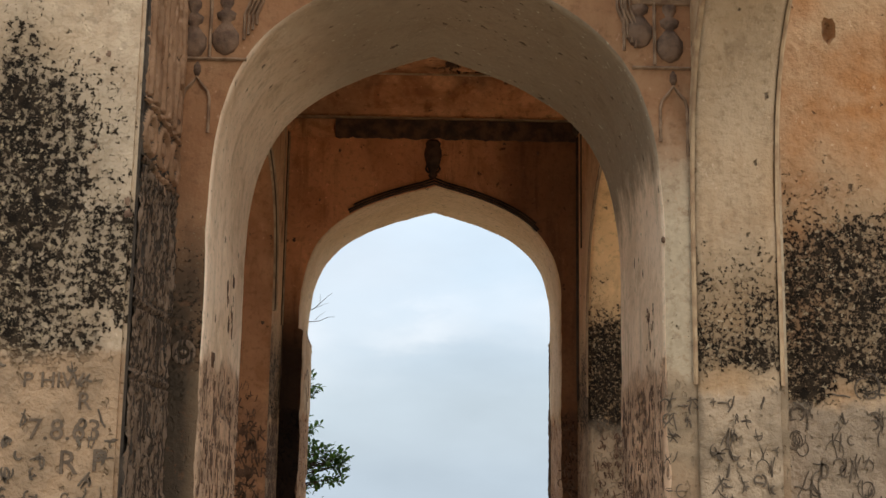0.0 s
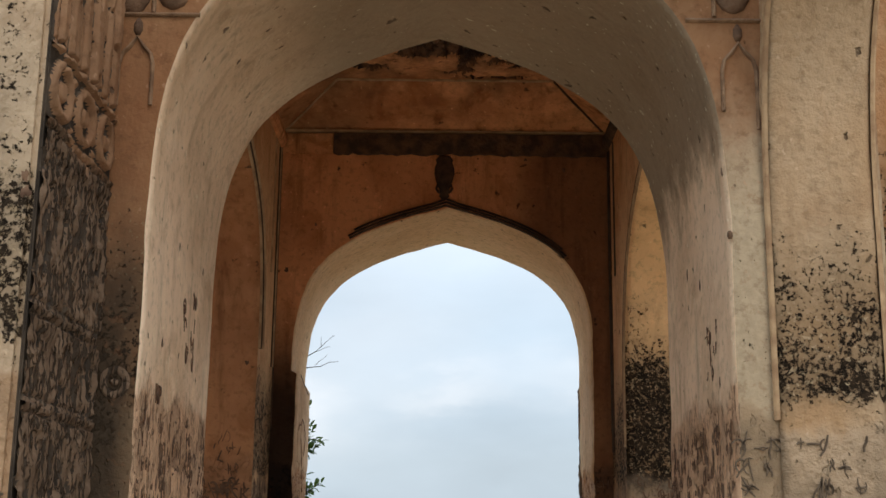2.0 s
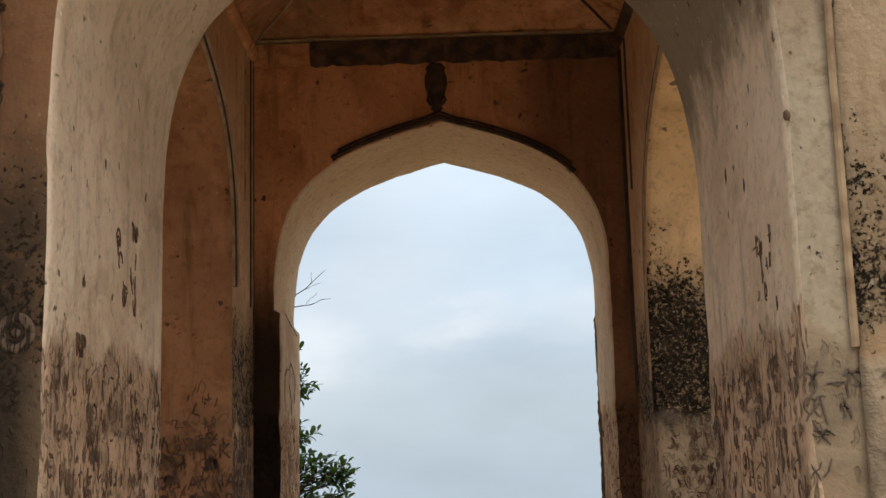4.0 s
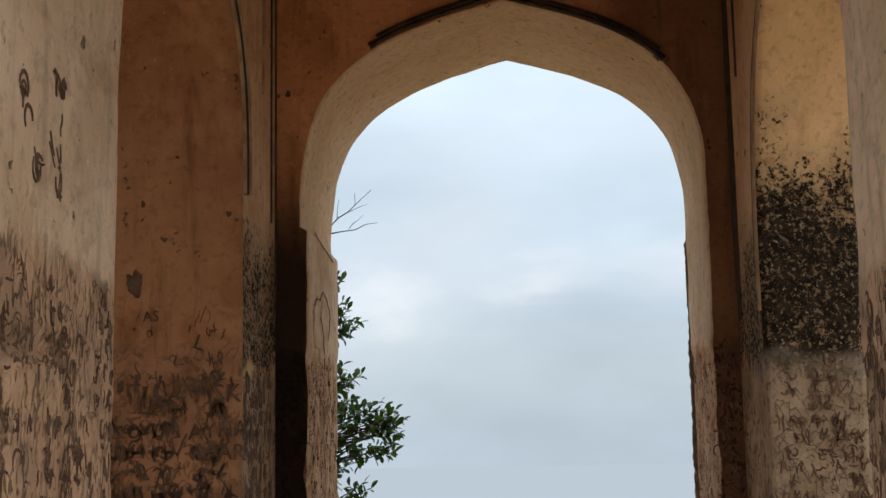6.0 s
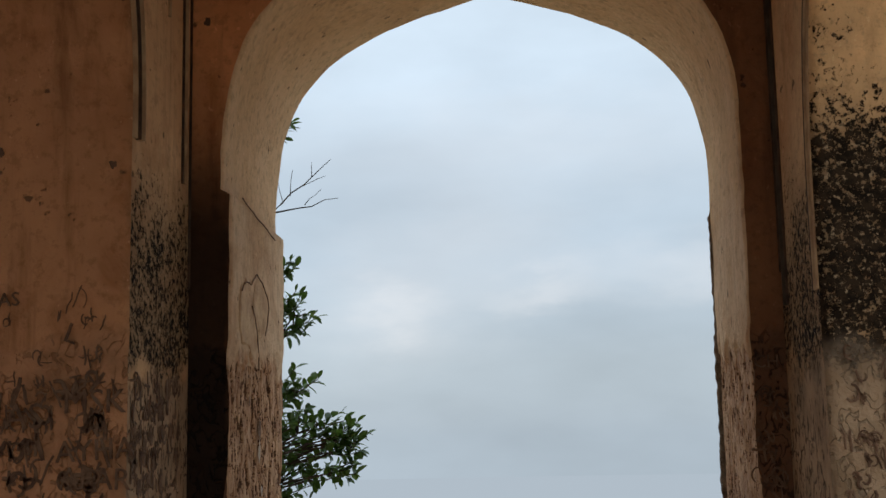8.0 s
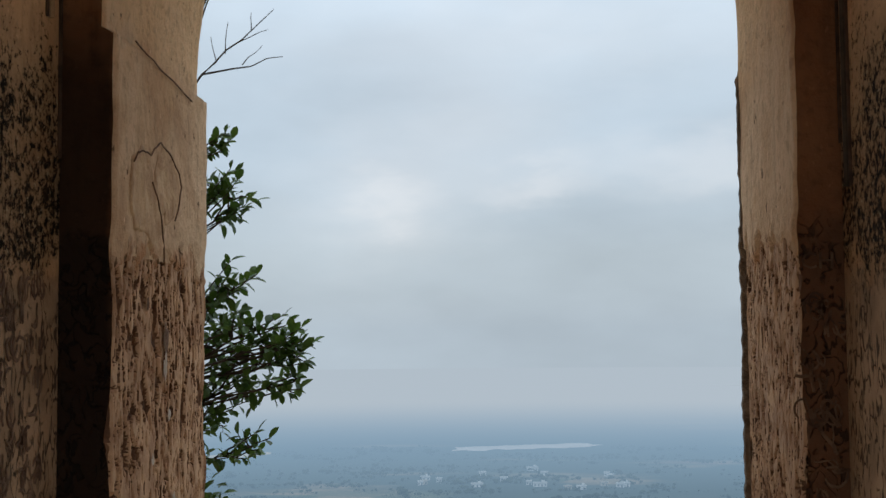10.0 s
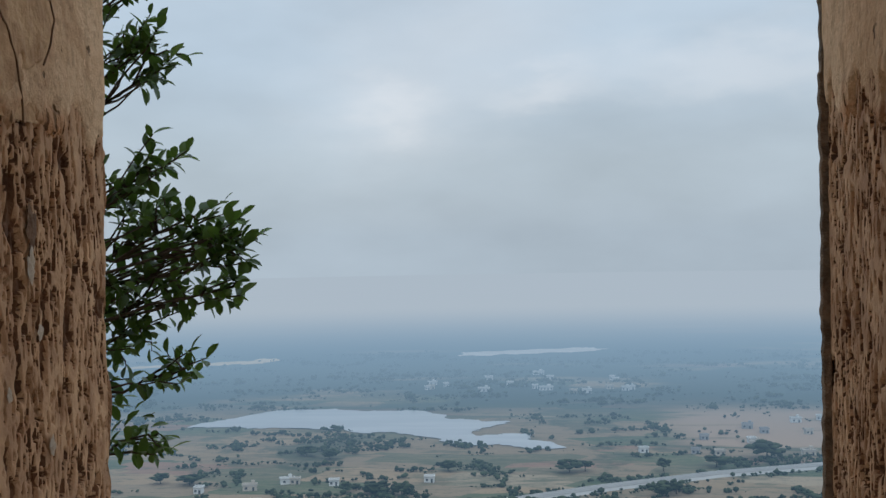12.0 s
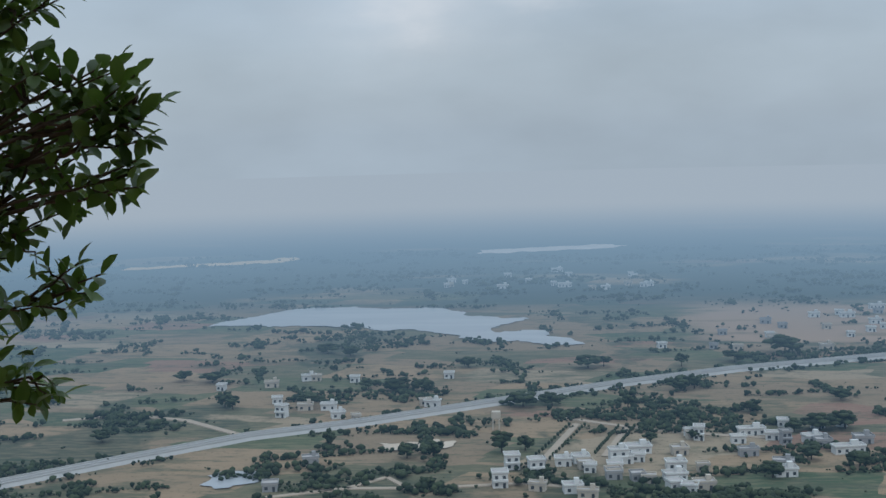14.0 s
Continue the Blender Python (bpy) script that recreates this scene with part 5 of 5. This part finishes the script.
def house(x, y, w, d, floors, turn, tone, label, seed):
    rng = random.Random(seed)
    h = 3.1 * floors
    root = tagged(new("house"), label, "house", "houses of the plain")
    root.matrix_basis = pose(x, y, VALLEY, 0, 0, turn)

    def put(name, bm, mat, parent=root):
        bm.transform(root.matrix_basis)
        return part(name, bm, mat, parent)

    put("wall", box_bm(-w / 2, w / 2, -d / 2, d / 2, -0.5, h), M_HOUSE[tone])
    put("roof", box_bm(-w / 2 - 0.4, w / 2 + 0.4, -d / 2 - 0.4, d / 2 + 0.4, h, h + 0.35), M_SLAB)
    for a, b, c, e in ((-w / 2 - 0.4, w / 2 + 0.4, -d / 2 - 0.4, -d / 2 - 0.15), (-w / 2 - 0.4, w / 2 + 0.4, d / 2 + 0.15, d / 2 + 0.4), (-w / 2 - 0.4, -w / 2 - 0.15, -d / 2 - 0.15, d / 2 + 0.15), (w / 2 + 0.15, w / 2 + 0.4, -d / 2 - 0.15, d / 2 + 0.15)):
        put("parapet", box_bm(a, b, c, e, h + 0.352, h + 1.1), M_HOUSE[tone])
    if w > 7:
        put("stair_head", box_bm(w * 0.1, w * 0.35, 0, d * 0.35, h + 0.352, h + 2.7), M_HOUSE[tone])
    n = max(2, int(w / 3))
    for fl in range(floors):
        for i in range(n):
            cx = -w / 2 + w * (i + 0.5) / n
            if fl == 0 and i == n // 2:
                put("door", box_bm(cx - 0.6, cx + 0.6, -d / 2 - 0.05, -d / 2 + 0.1, 0, 2.2), M_PANE)
            else:
                put("window", box_bm(cx - 0.7, cx + 0.7, -d / 2 - 0.05, -d / 2 + 0.1, 3.1 * fl + 0.9, 3.1 * fl + 2.3), M_PANE)
        if floors > 1 and fl:
            put("balcony", box_bm(-w / 2, w / 2, -d / 2 - 1.2, -d / 2 - 0.051, 3.1 * fl - 0.15, 3.1 * fl + 0.7), M_HOUSE[tone])


HOUSES = ((-25, 560, 9, 8, 2, 10, 0), (-13, 563, 8, 8, 2, 8, 2), (-14, 552, 9, 8, 2, 14, 0), (-2, 566, 10, 8, 1, 5, 0), (8, 560, 9, 7, 1, 12, 1), (6, 570, 10, 8, 2, 8, 0), (20, 548, 9, 7, 1, 15, 1), (21, 557, 9, 8, 1, 2, 0),
          (33, 588, 16, 9, 1, 10, 0), (46, 541, 13, 8, 2, 14, 0), (30, 541, 8, 7, 1, 10, 2), (57, 528, 12, 8, 1, 8, 1), (45, 529, 9, 8, 1, 20, 0), (2, 523, 11, 8, 2, 10, 0), (48, 560, 12, 8, 1, 5, 0), (52, 585, 10, 8, 1, 10, 1),
          (94, 549, 13, 9, 1, 5, 0), (129, 587, 20, 7, 1, 12, 0), (120, 600, 10, 8, 1, 8, 2), (140, 606, 12, 8, 1, 3, 2), (90, 622, 18, 6, 1, 10, 0), (-123, 662, 10, 7, 1, 20, 0), (-112, 655, 6, 6, 1, 20, 1),
          (-145, 682, 12, 6, 1, 12, 1), (-119, 568, 10, 7, 1, 15, 2), (-128, 525, 9, 8, 1, 10, 2), (-116, 1227, 10, 9, 3, 5, 0), (-60, 1212, 22, 9, 1, 5, 0), (-8, 1352, 24, 10, 2, 5, 0), (0, 1218, 26, 10, 1, 5, 0), (-36, 1260, 14, 9, 2, 3, 0),
          (220, 1003, 22, 9, 1, 5, 0), (195, 1005, 16, 9, 1, 8, 0), (253, 1047, 24, 9, 1, 4, 0), (175, 860, 12, 8, 1, 6, 1), (-165, 700, 8, 7, 1, 12, 0), (-130, 760, 8, 6, 1, 4, 0), (-155, 765, 8, 6, 1, 4, 1))
TONES = ("white flat-roofed house with a low parapet", "cream flat-roofed house with a low parapet", "grey concrete flat-roofed house with dark windows")
for n, (x, y, w, d, fl, turn, tone) in enumerate(HOUSES):
    house(x, y, w * (0.72 if y < 900 else 0.5), d * (0.75 if y < 900 else 0.5), fl if y < 900 and n % 2 == 0 else 1, turn, tone, TONES[tone], n)


# hamlets: small houses scattered over four stretches of the plain
hamlet = random.Random(31)
for x0, x1, y0, y1, count in ((58, 180, 545, 640, 14), (-30, 60, 505, 575, 10), (-215, -70, 655, 800, 9), (-130, 90, 1130, 1340, 13), (150, 330, 880, 1060, 18), (60, 150, 850, 950, 6)):
    for n in range(count):
        x, y = hamlet.uniform(x0, x1), hamlet.uniform(y0, y1)
        if road_gap(x, y) < 14 or in_lake(x, y):
            continue
        tone = hamlet.choice((0, 0, 0, 1, 2))
        house(x, y, hamlet.uniform(4.5, 9), hamlet.uniform(3.5, 6), 2 if hamlet.random() < 0.15 and y < 900 else 1, hamlet.uniform(-15, 25), tone, TONES[tone], n + int(x0))


def water_tower(x, y):
    root = tagged(new("water_tower"), "pale concrete water tower on four legs", "water tower")
    root.matrix_basis = pose(x, y, VALLEY)
    for a in (-1, 1):
        for b in (-1, 1):
            part("leg", box_bm(x + a * 1.6 - 0.25, x + a * 1.6 + 0.25, y + b * 1.6 - 0.25, y + b * 1.6 + 0.25, VALLEY - 0.3, VALLEY + 6), M_HOUSE[1], root)
    part("tank", box_bm(x - 2.2, x + 2.2, y - 2.2, y + 2.2, VALLEY + 6, VALLEY + 9.5, 0.2), M_HOUSE[1], root)


water_tower(-36, 634)

# ---- scratched walls: strokes that nobody can read ----
M_CUTBUFF = plain("scratched_buff", (0.085, 0.056, 0.035), (0.15, 0.10, 0.063), 30)
court = bpy.data.objects["wall_court_north"]
scribbles(on_south(-1.36, 3.3895, 1.14), pier, 0.46, 0.62, M_CUTBUFF, 85, 0.045, 1, 0.0065)
scribbles(on_south(0.755, 3.9495, 1.2), wall_a, 0.10, 0.57, M_CUTBUFF, 26, 0.05, 2)
scribbles(on_south(0.885, 3.928, 1.2), wall_s, 0.22, 0.52, M_CUTBUFF, 60, 0.045, 3, 0.0055)
scribbles(on_south(1.17, 4.0795, 1.2), court, 0.45, 0.54, M_CUTBUFF, 80, 0.07, 4, 0.0065)
scribbles(front_jamb(-1, 3.97, 1.2, 0, 0.001), wall_a, 1.14, 0.64, M_CUT, 330, 0.045, 5, 0.0065, 0.25)
scribbles(front_jamb(-1, 4.50, 2.02, 0, 0.001), wall_a, 0.30, 0.22, M_CUT, 18, 0.055, 6, 0.007, 0.3)
scribbles(front_jamb(1, 5.12, 1.2, 0, 0.001), wall_a, 1.12, 0.60, M_CUT, 280, 0.045, 7, 0.006, 0.25)
scribbles(front_jamb(1, 4.36, 1.94, 0, 0.001), wall_a, 0.22, 0.12, M_CUT, 10, 0.05, 8, 0.005, 0.3)
scribbles(on_south(-1.30, 6.499, 1.2), wall_l, 0.42, 0.52, M_CUT, 150, 0.06, 9, 0.009)
scribbles(on_south(-1.26, 6.499, 1.72), wall_l, 0.36, 0.22, M_CUT, 16, 0.045, 10, 0.004)
scribbles(on_west_jamb(-0.850, 6.53, 1.2), wall_l, 0.40, 0.52, M_CUT, 110, 0.055, 11, 0.009, 0.2)
scribbles(on_south(0.88, 6.549, 1.2), wall_r, 0.27, 0.54, M_CUT, 130, 0.042, 12, 0.006)
scribbles(on_south(0.765, BY0 - 0.0005, 1.2), wall_b, 0.075, 0.56, M_CUT, 30, 0.05, 13, 0.006)

# a hole knocked in the court wall, and pegs in the arch's edge
def knock_hole(wall, at, size):
    bm = bmesh.new()
    bmesh.ops.create_icosphere(bm, subdivisions=2, radius=1)
    for v in bm.verts:
        k = 1 + 0.35 * noise.noise(v.co * 1.7 + Vector(at))
        v.co = Vector((v.co.x * size[0] * k + at[0], v.co.y * size[1] * k + at[1], v.co.z * size[2] * k + at[2]))
    cutter = part("cutter", bm, M_BRICK)
    mod = wall.modifiers.new("hole", "BOOLEAN")
    mod.operation, mod.object, mod.solver = "DIFFERENCE", cutter, "EXACT"
    me = bpy.data.meshes.new_from_object(wall.evaluated_get(bpy.context.evaluated_depsgraph_get()))
    wall.modifiers.clear()
    wall.data = me
    bpy.data.objects.remove(cutter)


knock_hole(court, (1.385, 4.08, 3.06), (0.028, 0.05, 0.05))
part("peg", lathe_relief([(0, 0.004), (0.006, 0.007), (0.016, 0.007), (0.022, 0.003)], 0.757, 2.25, FY0, 1.4, 8), M_STUCCO, wall_a, smooth=True)


def flake_or_hole(m, parent, r, seed):
    """A flake of dark bare ground where the plaster has come off; one paints the shade of a hole."""
    bm = bmesh.new()
    mid = bm.verts.new((0, 0, 0.0025))
    ring = []
    for k in range(22):
        a = 2 * math.pi * k / 22
        q = r * (0.75 + 0.6 * noise.noise(Vector((math.cos(a) * 1.4, math.sin(a) * 1.4, seed))))
        ring.append(bm.verts.new((q * math.cos(a), q * 1.3 * math.sin(a), 0.0005)))
    for k in range(22):
        bm.faces.new((mid, ring[k], ring[(k + 1) % 22]))
    ob = part("flaked_patch", bm, M_CUT)
    ob.matrix_basis = m
    adopt(ob, parent)


flake_or_hole(on_south(-1.215, 6.499, 2.04), wall_l, 0.04, 3)
flake_or_hole(on_south(-1.19, 6.499, 2.30), wall_l, 0.012, 5)
flake_or_hole(on_south(-0.895, 6.499, 2.26), wall_l, 0.012, 7)
for y, z, r, sd in ((4.43, 2.62, 0.022, 1), (4.52, 2.58, 0.014, 2), (4.30, 2.32, 0.012, 3), (4.12, 2.0, 0.016, 4), (4.6, 2.46, 0.010, 8)):
    flake_or_hole(front_jamb(-1, y + 0.1, z, 0, 0.001), wall_a, r, sd)
for y, z, r, sd in ((4.32, 2.22, 0.016, 5), (4.55, 2.3, 0.018, 6), (4.2, 2.55, 0.010, 9), (4.05, 1.9, 0.014, 10)):
    flake_or_hole(front_jamb(1, y + 0.1, z, 0, 0.001), wall_a, r, sd)
for x, z, r, sd in ((-0.80, 2.81, 0.014, 1), (-0.55, 3.35, 0.010, 2), (0.62, 3.36, 0.012, 3), (0.42, 3.41, 0.010, 4), (-0.66, 3.05, 0.008, 5)):
    flake_or_hole(on_south(x, BY0 - 0.0005, z), wall_b, r, sd)
for x, z, r, sd in ((-0.98, 2.68, 0.010, 1), (-1.01, 2.66, 0.008, 2), (-0.90, 2.24, 0.012, 3), (-0.897, 2.2, 0.014, 4), (-1.0, 2.4, 0.006, 6)):
    flake_or_hole(on_south(x, 3.3895, z), pier, r, sd)

M_PEBBLE = plain("exposed_pale_stone", (0.40, 0.31, 0.23), (0.50, 0.40, 0.31), 20)
M_GOUGED = plain("gouged_plaster", (0.55, 0.33, 0.185), (0.38, 0.21, 0.115), 12, bump=0.7, dist=0.006)
M_PITSHADE = plain("exposed_clay_core", (0.105, 0.05, 0.027), (0.20, 0.10, 0.054), 20, bump=0.6, dist=0.006)


def gouged_panel(side, seed):
    """The lower face of an outer jamb: plaster eaten into upright pits and ridges, its deep faces painted darker as
    shade.
    """
    y0, y1, z0, z1, cell = BY0 + 0.004, BY1 - 0.004, 0.92, 1.97, 0.0032
    nx, nz = int((y1 - y0) / cell), int((z1 - z0) / cell)
    V, F, deep = [], [], []
    nn = noise.noise
    for j in range(nz + 1):
        z = z0 + (z1 - z0) * j / nz
        for i in range(nx + 1):
            y = y0 + (y1 - y0) * i / nx
            wx = 0.014 * nn(Vector((y * 7, z * 5, seed)))
            a, b = y + wx, z
            pit = nn(Vector((a * 88, b * 27, seed))) + 0.55 * nn(Vector((a * 165, b * 62, seed + 4)))
            rare = nn(Vector((a * 26, b * 9, seed + 9)))
            thick = nn(Vector((y * 5, z * 4, seed + 2)))
            lim = 0.02 - 0.30 * thick + (0.12 if z > 1.76 else 0.0)
            h = -0.002 - 0.0035 * (1 + nn(Vector((y * 14, z * 9, seed + 6))))
            h -= 0.013 * min(1.0, max(0.0, (pit - lim - 0.08) * 4.0)) + 0.012 * min(1.0, max(0.0, (rare - 0.28) * 5))
            e = min(y - y0, y1 - y)
            h *= min(1.0, 0.25 + e / 0.03)
            h -= 0.016 * max(0.0, 1 - e / 0.016) ** 2 * (1 + nn(Vector((z * 11, seed, 1))) * 1.2 + nn(Vector((z * 34, seed, 5))))
            x = (0.724 if side < 0 else 0.752) + 0.0337 * (y - BY0) + 0.001 - h
            V.append((side * x, y, z))
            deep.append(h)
    for j in range(nz):
        for i in range(nx):
            a = j * (nx + 1) + i
            F.append((a, a + 1, a + nx + 2, a + nx + 1) if side > 0 else (a, a + nx + 1, a + nx + 2, a + 1))
    ob = mesh_ob("gouged_plaster", V, F, [M_GOUGED, M_PITSHADE], wall_b, True)
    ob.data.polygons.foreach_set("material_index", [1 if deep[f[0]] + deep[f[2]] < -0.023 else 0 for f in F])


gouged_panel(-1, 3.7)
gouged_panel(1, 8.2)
# the hole in this jamb is a flat dark patch, its shade painted
flake_or_hole(outer_jamb(-1, 7.47, 1.60, 0, 0.002), wall_b, 0.034, 21)
flake_or_hole(outer_jamb(-1, 7.30, 1.68, 0, 0.002), wall_b, 0.014, 22)
for y, z, r, sd in ((7.46, 1.525, 0.026, 23), (7.50, 1.40, 0.016, 24), (7.55, 1.18, 0.018, 25), (7.35, 1.30, 0.014, 26)):
    flake_or_hole(outer_jamb(-1, y, z, 0, 0.003), wall_b, r, sd)
    bpy.data.objects[max((o.name for o in wall_b.children if o.name.startswith("flaked_patch")))].data.materials[0] = M_PEBBLE

# the ragged outer edge of the sunlit jamb, where the facing stones stick out past the plaster
M_EDGE = plain("broken_edge_stone", (0.12, 0.085, 0.058), (0.24, 0.165, 0.11), 26, bump=0.9, dist=0.01)


def broken_edge(z0, z1, seed):
    bm = bmesh.new()
    n = int((z1 - z0) / 0.008)
    rows = []
    for i in range(n + 1):
        z = z0 + (z1 - z0) * i / n
        lump = math.floor(z / 0.17 + 0.4 * noise.noise(Vector((z * 3, seed, 0))))
        out = 0.006 + 0.010 * (0.5 + noise.noise(Vector((lump * 2.3, seed, 4)))) + 0.005 * noise.noise(Vector((z * 34, seed, 8)))
        out = max(0.001, out) * min(1.0, (z - z0) / 0.03, (z1 - z) / 0.03)
        x = 0.752 + 0.0337 * (BY1 - BY0)
        y = BY1 - 0.030 + 0.006 * noise.noise(Vector((z * 20, seed, 2)))
        rows.append([bm.verts.new(p) for p in ((x + 0.006, y, z), (x - out * 0.75, y + 0.006, z), (x - out, y + 0.018, z), (x - out * 0.7, BY1 + 0.004, z), (x + 0.02, BY1 + 0.006, z))])
    for a, b in zip(rows, rows[1:]):
        for k in range(4):
            bm.faces.new((a[k], a[k + 1], b[k + 1], b[k]))
    bmesh.ops.recalc_face_normals(bm, faces=bm.faces[:])
    part("broken_edge", bm, M_EDGE, wall_b, "dark broken stone edge")


broken_edge(0.95, 2.34, 3.0)
